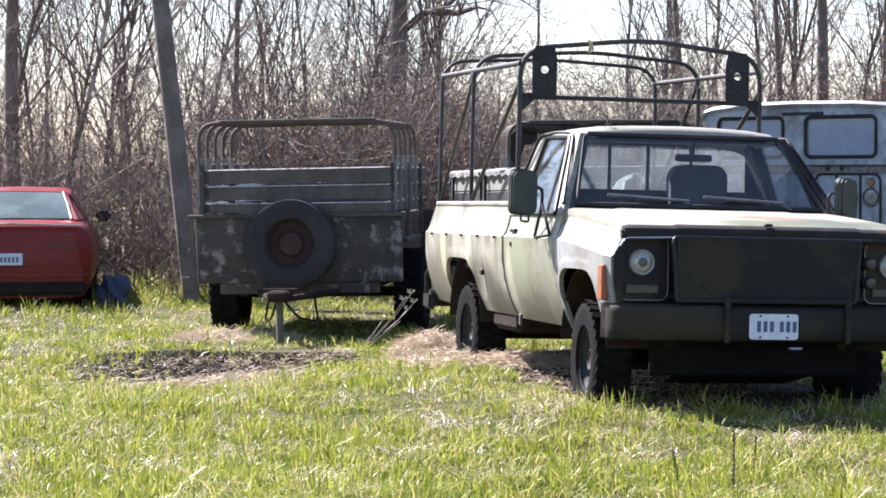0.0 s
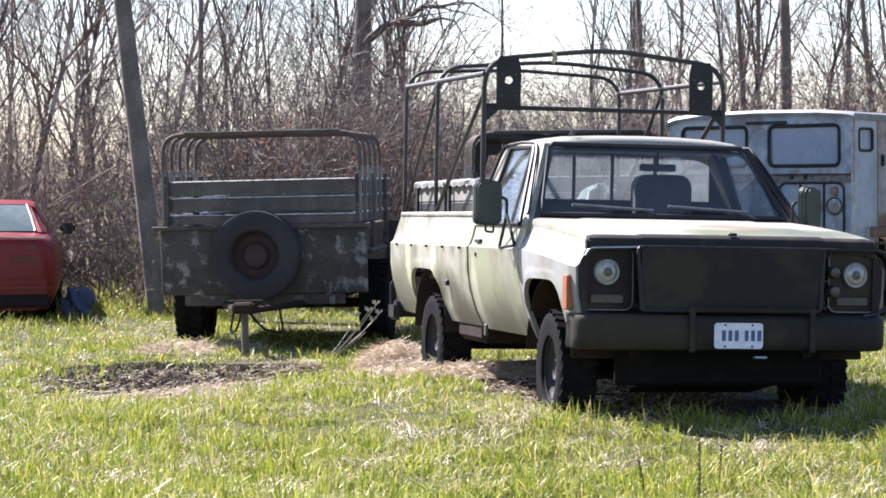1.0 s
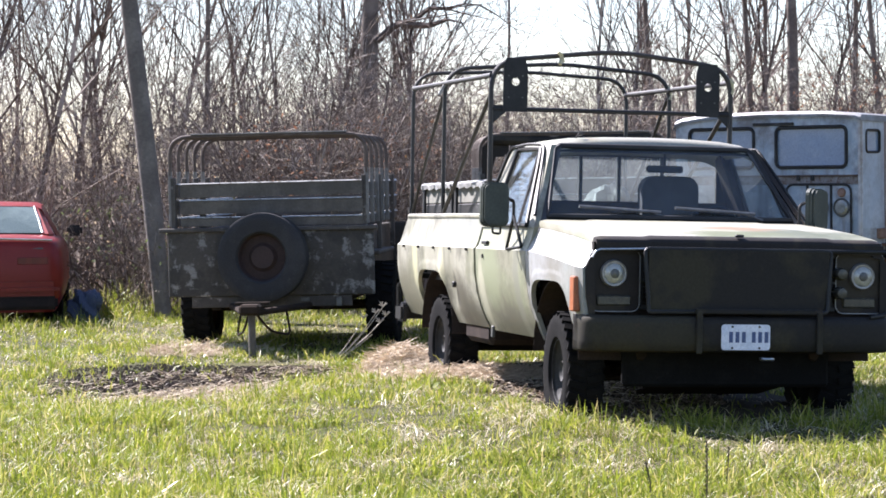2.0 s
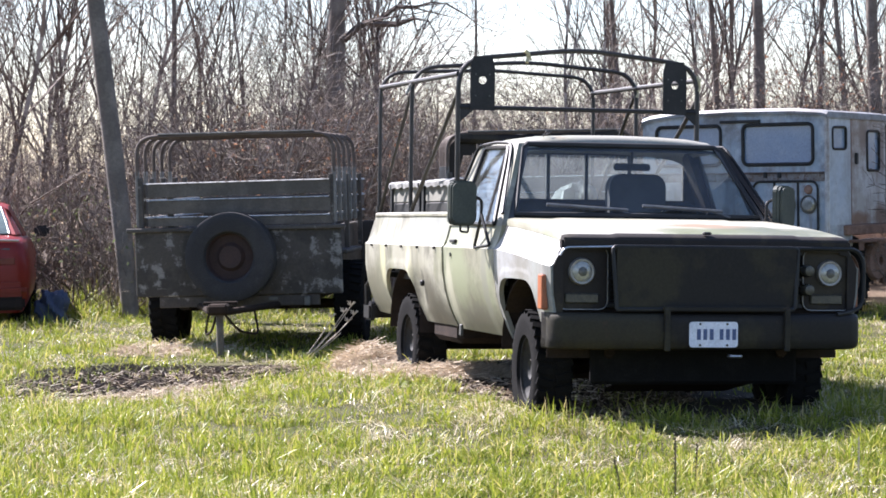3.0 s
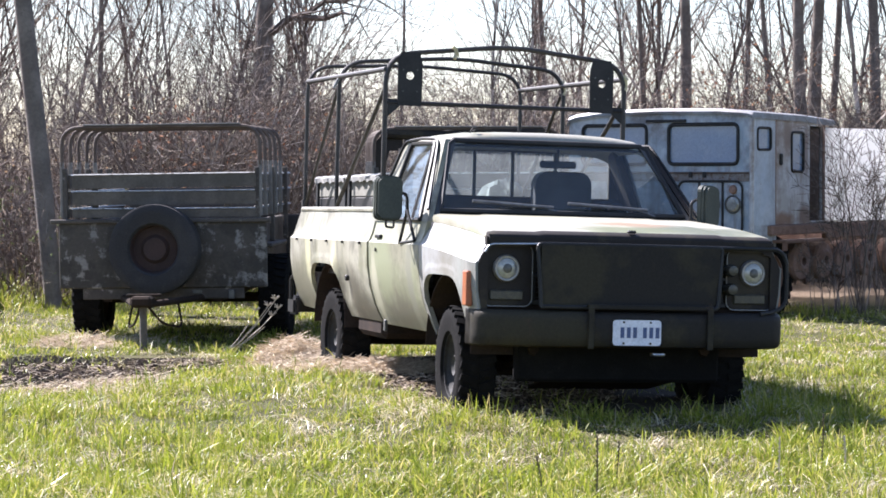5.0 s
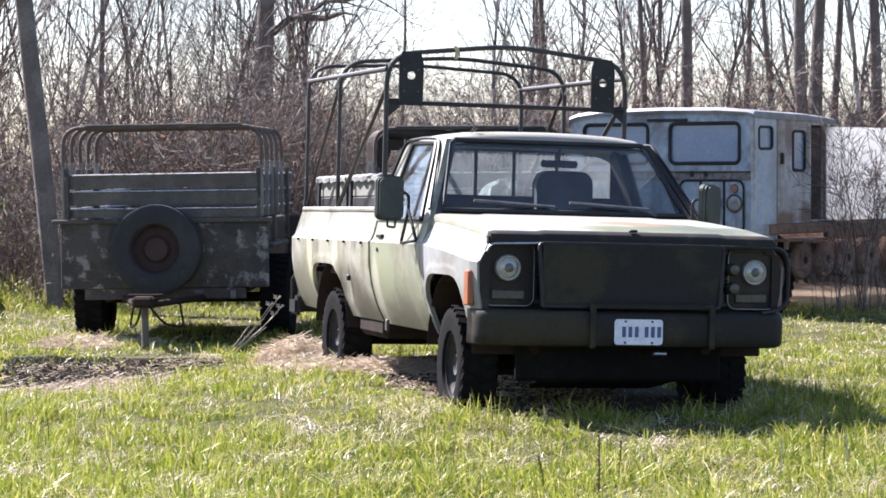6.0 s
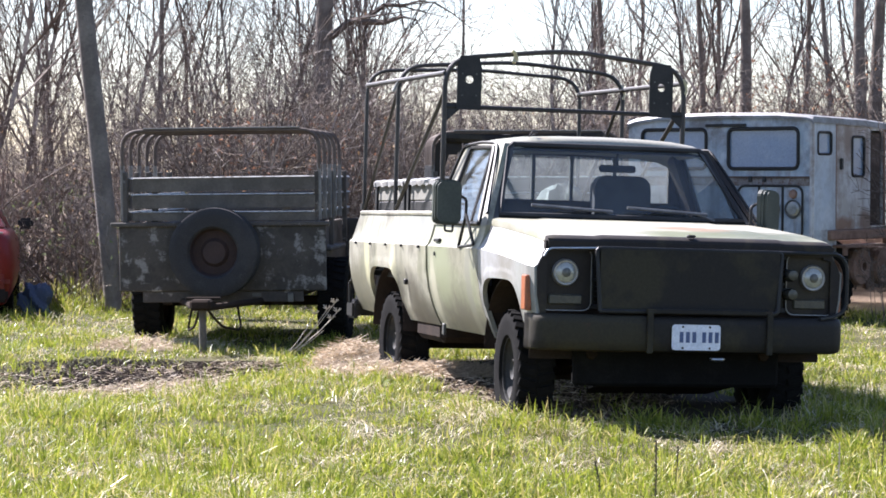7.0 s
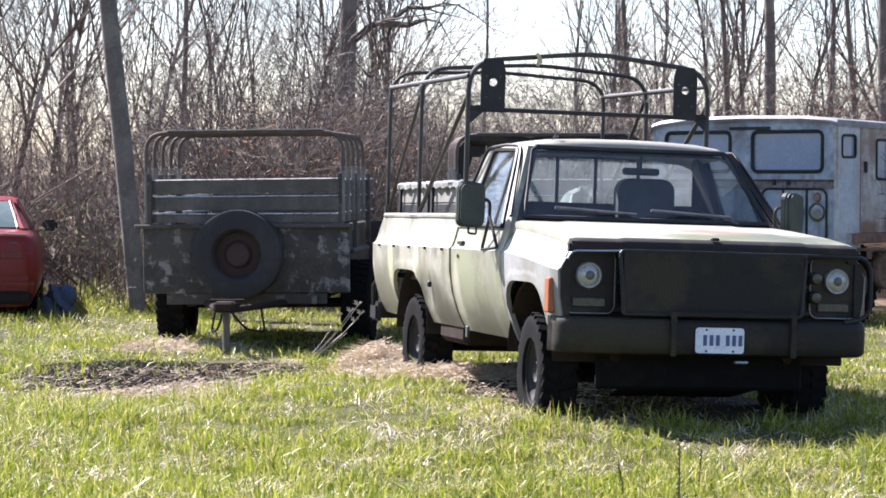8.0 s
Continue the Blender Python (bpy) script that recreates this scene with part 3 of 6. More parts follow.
CANVAS = worn("grey_white_canvas", (0.22, 0.22, 0.21), (0.30, 0.30, 0.285), (0.14, 0.14, 0.13), 4.0, 60, 0.9, bumps=0.5)
WIPER_GREY = worn("dull_wiper", (0.10, 0.10, 0.10), (0.15, 0.15, 0.145), (0.05, 0.05, 0.05), 9.0, 90, 0.4, 0.4)
BENCH_WOOD = worn("olive_bench_board", (0.15, 0.148, 0.125), (0.19, 0.186, 0.16), (0.09, 0.085, 0.07), 3.0, 50, 0.85, bumps=0.4)
GREY_WOOD = worn("weathered_board", (0.1562, 0.1562, 0.145), (0.2125, 0.2088, 0.1938), (0.1, 0.09625, 0.0875), 3.0, 50, 0.85, bumps=0.5)


# ---- wheel: tyre with tread blocks, rim, hub ----
def tyre_bm(r, w, tread=0.014):
    bm = bmesh.new()
    h = w / 2
    return lathe(bm, [(r * 0.53, -h * 0.72), (r * 0.58, -h * 0.96), (r * 0.80, -h * 1.03), (r * 0.93, -h * 0.98), (r * 0.985, -h * 0.84), (r - tread, -h * 0.6), (r - tread, h * 0.6),
               (r * 0.985, h * 0.84), (r * 0.93, h * 0.98), (r * 0.80, h * 1.03), (r * 0.58, h * 0.96), (r * 0.53, h * 0.72)], 40)


def tread_bm(r, w, lugs=30, tread=0.014):
    bm = bmesh.new()
    h = w / 2
    for i in range(lugs):
        for side in (-1, 1):
            a = 2 * math.pi * (i + (0.5 if side > 0 else 0)) / lugs
            lug = pose(0, 0, 0, 0, -math.degrees(a), 0)
            ly = sorted((side * h * 0.10, side * h * 0.98))
            box(bm, (r - tread * 1.6, ly[0], -r * 0.058), (r, ly[1], r * 0.058), 0.0, lug @ pose(0, 0, 0, 14 * side, 0, 0))
    return bm


def wheel(parent, x, y, z, r=0.36, w=0.24, out=1, rim=None, name="wheel", turn=0):
    """A wheel under its vehicle; out is the side (along y) that shows."""
    rim = rim or TRIM
    m = pose(x, y, z, 0, 0, turn)
    t = part(name, lathe(bmesh.new(), [(0.0, 0.06 * out), (r * 0.12, 0.06 * out), (r * 0.17, 0.075 * out), (r * 0.2, 0.03 * out), (r * 0.38, 0.0), (r * 0.45, 0.035 * out), (r * 0.53, 0.07 * out), (r * 0.56, w * 0.40 * out), (r * 0.53, w * 0.39 * out), (r * 0.57, -w * 0.4 * out)], 28), rim, parent, smooth=True, m=m)
    part("tyre", tyre_bm(r, w), RUBBER, t, "black tyre with chunky tread", smooth=True)
    tagged(part("tread", tread_bm(r, w), RUBBER, t), kind="stuff")
    hub = bmesh.new()
    for k in range(8):
        a = 2 * math.pi * k / 8
        cx, cz = r * 0.3 * math.cos(a), r * 0.3 * math.sin(a)
        box(hub, (cx - 0.012, min(0.01 * out, 0.045 * out), cz - 0.012), (cx + 0.012, max(0.01 * out, 0.045 * out), cz + 0.012))
    part("wheel_nuts", hub, TRIM, t)
    return t


# ---- pickup truck: x runs forward from the front axle, y to the driver's side ----
TRUCK = pose(0.925, 15.168, -0.04, -0.881, 1.880, 15.311) @ pose(0, 0, 0, 0, 0, -90)
pickup = thing("pickup_truck", TRUCK, "faded camouflage pickup truck parked on the grass", "truck")


def interp(x, table):
    for (a, p), (b, q) in zip(table, table[1:]):
        if x <= b:
            t = max(0.0, (x - a) / (b - a))
            return p + (q - p) * t
    return table[-1][1]


BODY = [(0.50, 0.845), (0.58, 0.893), (0.68, 0.938), (0.80, 0.974), (0.94, 0.996), (1.06, 1.0), (1.10, 1.002), (1.115, 0.984), (1.16, 0.966), (1.24, 0.946), (1.34, 0.925)]


def side_panel(sgn, x0, x1, low, top, arch=None, lean=None, count=44, fall=lambda x: 0.0):
    """A pressed side panel from x0 to x1; arch is (middle, half width, height)."""
    rows = []
    for i in range(count + 1):
        x = x0 + (x1 - x0) * i / count
        b, lip = low(x), 0.0
        if arch:
            d = abs(x - arch[0]) / arch[1]
            if d < 1:
                b = max(b, low(x) + (arch[2] - low(x)) * (1 - d ** 5) ** 0.35)
        t = top(x)
        row = []
        f = fall(x)
        levels = [b + (1.06 - f - b) * k / 8 for k in range(9)] + [1.10 - f, 1.115 - f] + [1.115 - f + (t - 1.115 + f) * k / 5 for k in range(1, 6)]
        for z in levels:
            y = interp(z + f, BODY)
            if arch:
                near = max(abs(x - arch[0]) / (arch[1] + 0.06), 0)
                if near < 1 and z - b < 0.055:
                    y += 0.004
            if lean:
                y = lean(x, z, y)
            row.append((x, sgn * y, z))
        rows.append(row)
    return grid(bmesh.new(), rows, (0, -sgn * 0.03, 0))


hood_z = lambda x: interp(x, [(-0.60, 1.305), (-0.2, 1.285), (0.4, 1.245), (0.66, 1.215), (0.76, 1.195)])
fender_top = lambda x: hood_z(x) - 0.035
shoulder_fall = lambda x: 0.085 * max(0.0, (x + 0.45) / 1.2) ** 1.3


def fender_lean(x, z, y):
    """The fender's upper side rolls inwards to the hood."""
    over = z - (1.115 - shoulder_fall(x))
    if over > 0:
        y = 0.984 - over * 0.52 - over ** 2 * 0.8
    return y - max(0.0, x - 0.66) * 0.3


def bed_lean(x, z, y):
    """A dent with a raised lip behind the filler, and small ripples."""
    d = ((x + 2.70) / 0.16) ** 2 + ((z - 0.80) / 0.13) ** 2
    lip = ((x + 2.93) / 0.05) ** 2 + ((z - 0.93) / 0.10) ** 2
    return y - 0.035 * math.exp(-d) + 0.016 * math.exp(-lip) + 0.002 * math.sin(x * 5.1) * math.sin(z * 9)


for sgn in (-1, 1):
    part("fender", side_panel(sgn, -0.49, 0.742, lambda x: 0.53 + max(0, x - 0.45) * 0.45, fender_top, (0.02, 0.475, 0.925), fender_lean, fall=shoulder_fall), FENDER, pickup, smooth=True, crisp=50)
    door = part("door", side_panel(sgn, -1.845, -0.50, lambda x: 0.535, lambda x: 1.255), DOOR, pickup, smooth=True, crisp=17)
    part("door_handle", one_box((-1.70, sgn * 0.985 - 0.012, 1.13), (-1.56, sgn * 0.985 + 0.012, 1.155), 0.005), BLACK, door)
    part("lock", lathe(bmesh.new(), [(0, 0.006 * sgn), (0.014, 0.006 * sgn), (0.014, 0)], 12), BLACK, door, m=pose(-1.63, sgn * 1.003, 1.05))
    part("bed_side", side_panel(sgn, -4.50, -1.905, lambda x: 0.545 + max(0, -3.9 - x) * 0.02, lambda x: interp(x, [(-4.5, 1.17), (-4.46, 1.30), (-4.40, 1.335), (-1.8, 1.325)]), (-3.34, 0.50, 0.92), bed_lean, count=80), BED_PAINT, pickup, smooth=True, crisp=17)
    part("bed_rail", one_box((-4.42, 0.85 if sgn > 0 else -0.94, 1.305), (-1.905, 0.94 if sgn > 0 else -0.85, 1.345), 0.012), OLIVE, pickup)
    for k in range(5):
        xk = -4.22 + k * 0.53
        part("stud", one_box((xk - 0.010, sgn * 0.998 - 0.02, 1.08), (xk + 0.010, sgn * 0.998 + 0.012, 1.10), 0.003), BLACK, pickup)
    # wheel wells, dark inside
    for cx in (0.0, -3.34):
        well = bmesh.new()
        pts = [(cx + 0.52 * math.cos(radians(a)), sgn * 0.55, 0.46 + 0.47 * math.sin(radians(a))) for a in range(0, 181, 15)]
        rows = [[Vector(p), Vector(p) + Vector((0, sgn * 0.38, 0))] for p in pts]
        grid(well, rows, (0, 0, 0.012))
        part("wheel_well", well, UNDERSIDE, pickup)
        part("well_wall", one_box((cx - 0.52, sgn * 0.54 - 0.01, 0.42), (cx + 0.52, sgn * 0.54 + 0.01, 0.93)), UNDERSIDE, pickup)
    # marker lamp on the fender's front edge
    part("marker_lamp", one_box((0.60, sgn * 0.985 - 0.03, 0.755), (0.695, sgn * 0.985 + 0.012, 0.965), 0.008), AMBER, pickup, "amber marker lamp")
    part("tail_lamp", one_box((-4.53, sgn * 0.94 - 0.05, 0.88), (-4.49, sgn * 0.94 + 0.03, 1.04), 0.012), SMOKE, pickup, "dull tail lamp")

# patched filler cap and dent on the passenger side
part("fuel_cap", lathe(bmesh.new(), [(0, -0.006), (0.018, -0.006), (0.022, 0.0), (0.022, 0.02)], 16), BLACK, pickup, m=pose(-2.58, -0.985, 0.83))

hood = bmesh.new()
rows = []
for x in (-0.60, -0.45, -0.2, 0.1, 0.35, 0.50, 0.58, 0.64, 0.68, 0.70, 0.72, 0.755, 0.765, 0.768):
    z = hood_z(min(x, 0.76)) - (0 if x < 0.75 else (0.008 if x < 0.76 else (0.016 if x < 0.767 else 0.03)))
    row = []
    for y in (-0.905, -0.90, -0.86, -0.70, -0.60, -0.56, -0.3, -0.05, 0.05, 0.3, 0.56, 0.60, 0.70, 0.86, 0.90, 0.905):
        ay = abs(y)
        dz = 0.007 if ay < 0.57 else (0.0 if ay < 0.87 else (-0.008 if ay < 0.902 else -0.03))
        row.append((x, y, z + dz))
    rows.append(row)
bonnet = part("hood", grid(hood, rows[:10], (0, 0, -0.02)), HOOD_PAINT, pickup, "sun-bleached pale green hood", smooth=True)
part("hood_lip", grid(bmesh.new(), rows[9:], (0, 0, -0.02)), GREEN, bonnet, "dark green front lip", smooth=True)
part("hood_emblem", one_box((0.72, -0.028, 1.21), (0.75, 0.028, 1.228), 0.008), BLACK, pickup)
part("cowl", one_box((-0.68, -0.84, 1.22), (-0.56, 0.84, 1.312), 0.015), BLACK, pickup)
part("header_panel", one_box((0.70, -0.915, 1.112), (0.772, 0.915, 1.186), 0.014, segs=2), GREEN, pickup)

# cab: roof, pillars, rear wall, glass
rows = []
for x, drop in ((-0.955, 0.055), (-0.975, 0.028), (-1.01, 0.012), (-1.08, 0.0), (-1.3, -0.008), (-1.6, -0.004), (-1.72, 0.008), (-1.79, 0.03), (-1.82, 0.07)):
    row = []
    for y in (-0.755, -0.745, -0.72, -0.66, -0.5, -0.25, 0, 0.25, 0.5, 0.66, 0.72, 0.745, 0.755):
        ay = abs(y) / 0.755
        row.append((x, y * interp(x, [(-1.9, 1.0), (-1.2, 1.0), (-0.95, 0.955)]), 1.868 - drop - 0.035 * ay ** 2 - 0.055 * ay ** 12))
    rows.append(row)
part("roof", grid(bmesh.new(), rows, (0, 0, -0.03)), BLEACHED, pickup, smooth=True)
for sgn in (-1, 1):
    a = prism(bmesh.new(), [(-0.50, sgn * 0.945, 1.25), (-0.60, sgn * 0.955, 1.25), (-1.03, sgn * 0.74, 1.80), (-0.95, sgn * 0.715, 1.80)], (0, 0, 0), (0, -sgn * 0.035, 0.0))
    # far-side pillars get the darker green, shade put into their colour
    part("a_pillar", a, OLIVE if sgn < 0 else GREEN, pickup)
    part("pillar_trim", prism(bmesh.new(), [(-0.51, sgn * 0.905, 1.25), (-0.60, sgn * 0.915, 1.25), (-1.03, sgn * 0.70, 1.80), (-0.96, sgn * 0.675, 1.80)], (0, 0, 0), (0, -sgn * 0.035, 0.0)), INSIDE, pickup)
    b = prism(bmesh.new(), [(-1.62, sgn * 0.957, 1.25), (-1.85, sgn * 0.957, 1.25), (-1.83, sgn * 0.765, 1.79), (-1.66, sgn * 0.765, 1.79)], (0, 0, 0), (0, -sgn * 0.06, 0.0))
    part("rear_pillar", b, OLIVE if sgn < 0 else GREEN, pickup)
    frame_pts = [(-0.66, sgn * 0.953, 1.262), (-1.035, sgn * 0.758, 1.775), (-1.62, sgn * 0.765, 1.785), (-1.615, sgn * 0.95, 1.262)]
    part("window_frame", one_rod(rounded(frame_pts + frame_pts[:1], 0.05, 4), 0.014, 6), BLACK, pickup)
    part("gutter", one_rod(rounded([(-0.56, sgn * 0.925, 1.33), (-1.0, sgn * 0.745, 1.80), (-1.3, sgn * 0.772, 1.812), (-1.8, sgn * 0.77, 1.80), (-1.86, sgn * 0.90, 1.45)], 0.08, 4), 0.011, 6), BLACK, pickup)
    part("quarter_bar", one_rod([(-0.90, sgn * 0.945, 1.262), (-1.06, sgn * 0.765, 1.76)], 0.011, 6), BLACK, pickup)
    pane = part("side_window", grid(bmesh.new(), [[(-0.66, sgn * 0.945, 1.262), (-1.035, sgn * 0.75, 1.775)], [(-1.615, sgn * 0.943, 1.262), (-1.62, sgn * 0.757, 1.785)]], (0, -sgn * 0.005, 0)), CLEAR, pickup)
    pane.visible_shadow = False

# windscreen with its rubber seal
ws = [(-0.585, -0.835, 1.325), (-0.585, 0.835, 1.325), (-0.99, 0.685, 1.795), (-0.99, -0.685, 1.795)]
bow = lambda y: 0.05 * (1 - (y / 0.85) ** 2)
rows = []
for k in range(7):
    t = k / 6
    half, x, z = 0.835 + (0.685 - 0.835) * t, -0.585 - 0.405 * t, 1.325 + 0.47 * t
    rows.append([(x + bow(half * s), half * s, z) for s in (-1, -0.8, -0.5, -0.2, 0.2, 0.5, 0.8, 1)])
screen = part("windscreen", grid(bmesh.new(), rows, (-0.006, 0, 0)), SCREEN, pickup, "dusty windscreen glass", smooth=True)
screen.visible_shadow = False
lerp = lambda p, q, t: tuple(a + (b - a) * t for a, b in zip(p, q))
seal = [rows[0][j] for j in range(8)] + [rows[k][7] for k in range(1, 6)] + [lerp(rows[5][7], rows[6][7], 0.6), lerp(rows[6][6], rows[6][7], 0.75), lerp(rows[6][6], rows[6][7], 0.3)]
seal += [rows[6][j] for j in range(6, 0, -1)] + [lerp(rows[6][1], rows[6][0], 0.3), lerp(rows[6][1], rows[6][0], 0.75), lerp(rows[5][0], rows[6][0], 0.6)] + [rows[k][0] for k in range(5, 0, -1)]
part("windscreen_seal", one_rod([(x + 0.004, y, z) for x, y, z in seal], 0.020, 6, True), BLACK, pickup)
part("sun_band", grid(bmesh.new(), [[(-0.955 + bow(0.68 * s) - 0.012, 0.68 * s, 1.755) for s in (-1, -0.5, 0, 0.5, 1)], [(-0.985 + bow(0.67 * s) - 0.012, 0.67 * s, 1.80) for s in (-1, -0.5, 0, 0.5, 1)]], (-0.02, 0, 0)), BLACK, pickup)
# rear wall with a sliding window
rear = bmesh.new()
box(rear, (-1.86, -0.90, 0.60), (-1.83, 0.90, 1.445), 0.005)
box(rear, (-1.86, -0.80, 1.445), (-1.83, -0.70, 1.755))
box(rear, (-1.86, 0.745, 1.445), (-1.83, 0.82, 1.755))
box(rear, (-1.86, -0.77, 1.755), (-1.83, 0.77, 1.82))
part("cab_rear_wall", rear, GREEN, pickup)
rw = part("rear_window", grid(bmesh.new(), [[(-1.845, -0.70, 1.445), (-1.845, 0.745, 1.445)], [(-1.845, -0.70, 1.755), (-1.845, 0.745, 1.755)]]), HAZY, pickup, "dusty sliding rear window")
rw.visible_shadow = False
for y in (-0.255, 0.025, 0.34):
    part("window_bar", one_box((-1.855, y - 0.013, 1.445), (-1.825, y + 0.013, 1.755), 0.003), TRIM, pickup)

# cab interior
part("dashboard", one_box((-0.86, -0.84, 1.05), (-0.60, 0.84, 1.30), 0.04, segs=2), INSIDE, pickup)
part("bench_seat", box(one_box((-1.74, -0.72, 0.80), (-1.15, 0.72, 1.02), 0.05, segs=2), (-1.80, -0.72, 0.98), (-1.62, 0.72, 1.33), 0.05, segs=2), INSIDE, pickup)
part("head_rest", prism(bmesh.new(), [(-1.72, 0.335 + p, 1.395 + q) for p, q in round_rect(0.41, 0.46, 0.09)], (0, 0, 0), (0.11, 0, 0)), INSIDE, pickup, "dark high seat back", smooth=True)
part("cab_floor", one_box((-1.83, -0.86, 0.56), (-0.5, 0.88, 0.60)), UNDERSIDE, pickup)
part("firewall", one_box((-0.56, -0.88, 0.55), (-0.50, 0.88, 1.25)), CHASSIS, pickup)
sw = bmesh.new()
ring = [(0.19 * math.cos(2 * math.pi * k / 24), 0.19 * math.sin(2 * math.pi * k / 24), 0) for k in range(24)]
rod(sw, ring, 0.013, 8, closed=True)
rod(sw, [(-0.18, 0, 0), (0.18, 0, 0)], 0.011)
rod(sw, [(0, 0, 0), (0.0, 0.02, -0.28)], 0.02)
part("steering_wheel", sw, BLACK, pickup, m=pose(-1.0, 0.42, 1.24, 0, -62, 0))
part("inner_mirror", box(one_box((-1.06, -0.025, 1.632), (-1.04, 0.235, 1.682), 0.009, segs=3), (-1.05, 0.098, 1.675), (-1.044, 0.112, 1.79)), BLACK, pickup)
for y0, y1 in ((-0.55, -0.03), (0.10, 0.62)):
    wip = bmesh.new()
    rod(wip, [(-0.535, y1, 1.322), (-0.56, y1 - 0.12, 1.365), (-0.565, y0 + 0.1, 1.385)], 0.009, 6)
    rod(wip, [(-0.555, y0 - 0.08, 1.392), (-0.55, y1 - 0.05, 1.362)], 0.011, 6)
    part("wiper", wip, WIPER_GREY, pickup)

# towing mirrors on tripod arms
for sgn, mx, my in ((-1, -0.78, -1.145), (1, -0.56, 0.975)):
    mz = 1.395
    outline = [(0, p, q) for p, q in round_rect(0.19, 0.29, 0.045)]
    head = bmesh.new()
    prism(head, [(0.0, p, q) for _, p, q in outline], (0, 0, 0), (0.028, 0, 0))
    prism(head, [(0.028, p * 0.95, q * 0.96) for _, p, q in outline], (0, 0, 0), (0.02, 0, 0))
    prism(head, [(0.048, p * 0.85, q * 0.90) for _, p, q in outline], (0, 0, 0), (0.02, 0, 0))
    mir = part("mirror", head, MIRROR_GREEN, pickup, "dark green door mirror", m=pose(mx, my, mz, 0, 0, 4 if sgn < 0 else 38))
    arms = bmesh.new()
    reach = -sgn * (0.150 if sgn < 0 else 0.118)
    rod(arms, rounded([(-0.02, -sgn * 0.06, 0.05), (-0.03, reach, 0.03), (-0.03, reach, -0.08), (-0.17, reach, -0.29)], 0.03), 0.011)
    rod(arms, [(-0.03, reach, -0.07), (0.14, reach, -0.27)], 0.011)
    rod(arms, [(-0.17, reach, -0.29), (0.14, reach, -0.27)], 0.009)
    rod(arms, rounded([(-0.01, 0, -0.14), (-0.01, 0, -0.185), (-0.03, -sgn * 0.06, -0.19), (-0.03, -sgn * 0.06, -0.14)], 0.015), 0.008)
    part("mirror_arm", arms, BLACK, mir)
    part("mirror_glass", one_box((-0.006, -0.08, -0.125), (0.0, 0.08, 0.125)), CHROME, mir)

# front end
part("radiator_shell", one_box((0.57, -0.90, 0.66), (0.69, 0.90, 1.13)), UNDERSIDE, pickup)
grille = part("grille", box(box(one_box((0.70, -0.62, 0.77), (0.735, 0.62, 0.80), 0.005), (0.70, -0.62, 1.09), (0.735, 0.62, 1.12), 0.005), (0.70, -0.62, 0.935), (0.735, 0.62, 0.955), 0.004), BLACK, pickup, "black grille behind a mesh")
for k in range(9):
    part("grille_bar", one_box((0.695, -0.62, 0.81 + k * 0.031), (0.715, 0.62, 0.816 + k * 0.031)), BLACK, grille)
for k in range(15):
    yy = -0.60 + k * 1.2 / 14
    part("grille_rib", one_box((0.69, yy - 0.006, 0.79), (0.72, yy + 0.006, 1.10)), BLACK, grille)
for sgn in (-1, 1):
    bez = bmesh.new()
    mid = sgn * 0.775
    prism(bez, [(0.70, mid + p, 0.945 + q) for p, q in round_rect(0.30, 0.36, 0.05)], (0, 0, 0), (0.03, 0, 0))
    bz = part("headlamp_bezel", bez, GREEN, pickup)
    part("bezel_trim", one_rod([(0.735, mid + p, 0.945 + q) for p, q in round_rect(0.31, 0.37, 0.05)], 0.0035, 6, True), LAMP_RING, bz)
    lamp = part("headlamp", lathe(bmesh.new(), [(0.0, -0.032), (0.05, -0.03), (0.072, -0.018), (0.076, 0.0)], 28), LENS, pickup, "round clear headlamp", smooth=True, m=pose(0.742, sgn * 0.785, 0.985, 0, 0, 90) @ Matrix.Scale(0.84, 4))
    part("headlamp_ring", lathe(bmesh.new(), [(0.072, 0.0), (0.074, -0.02), (0.088, -0.022), (0.096, -0.008), (0.097, 0.012)], 28), LAMP_RING, lamp, smooth=True)
    part("headlamp_core", lathe(bmesh.new(), [(0.0, -0.042), (0.024, -0.039), (0.034, -0.030)], 16), TRIM, lamp, smooth=True)
    part("parking_lamp", one_box((0.725, mid - 0.11, 0.795), (0.747, mid + 0.10, 0.855), 0.008), SMOKE, pickup)
    corner_line = ((0.90, 0.74), (0.935, 0.74), (0.955, 0.85), (0.962, 1.01), (0.942, 1.06), (0.912, 1.11), (0.884, 1.15), (0.85, 1.184), (0.85, 1.10), (0.90, 1.09))
    part("front_corner", prism(bmesh.new(), [(0.70, sgn * p, q) for p, q in corner_line], (0, 0, 0), (0.052, 0, 0)), GREEN, pickup)
# brush guard over grille and lamps
guard = part("brush_guard", one_rod(rounded([(0.86, -0.60, 0.765), (0.83, -0.62, 1.135), (0.83, 0.55, 1.135), (0.86, 0.52, 0.765), (0.86, -0.60, 0.765)], 0.03, 3), 0.013, 8), BLACK, pickup, "dark steel brush guard in front of the grille")
part("guard_mesh", one_box((0.842, -0.60, 0.77), (0.848, 0.53, 1.13)), BUMPER, guard, "dark camouflaged guard panel")
for y in (-0.30, 0.455):
    part("upright", one_box((0.895, y - 0.018, 0.52), (0.915, y + 0.018, 0.77), 0.004), BUMPER, guard)
part("cross_bar", one_box((0.875, -0.32, 0.755), (0.90, 0.475, 0.785), 0.005), BUMPER, guard)
loop = part("side_hoop", one_rod(rounded([(0.80, 0.53, 1.135), (0.76, 0.955, 1.135), (0.76, 1.005, 1.07), (0.76, 1.005, 0.80), (0.78, 0.93, 0.755), (0.84, 0.80, 0.74)], 0.05, 4), 0.012, 8), BLACK, guard)
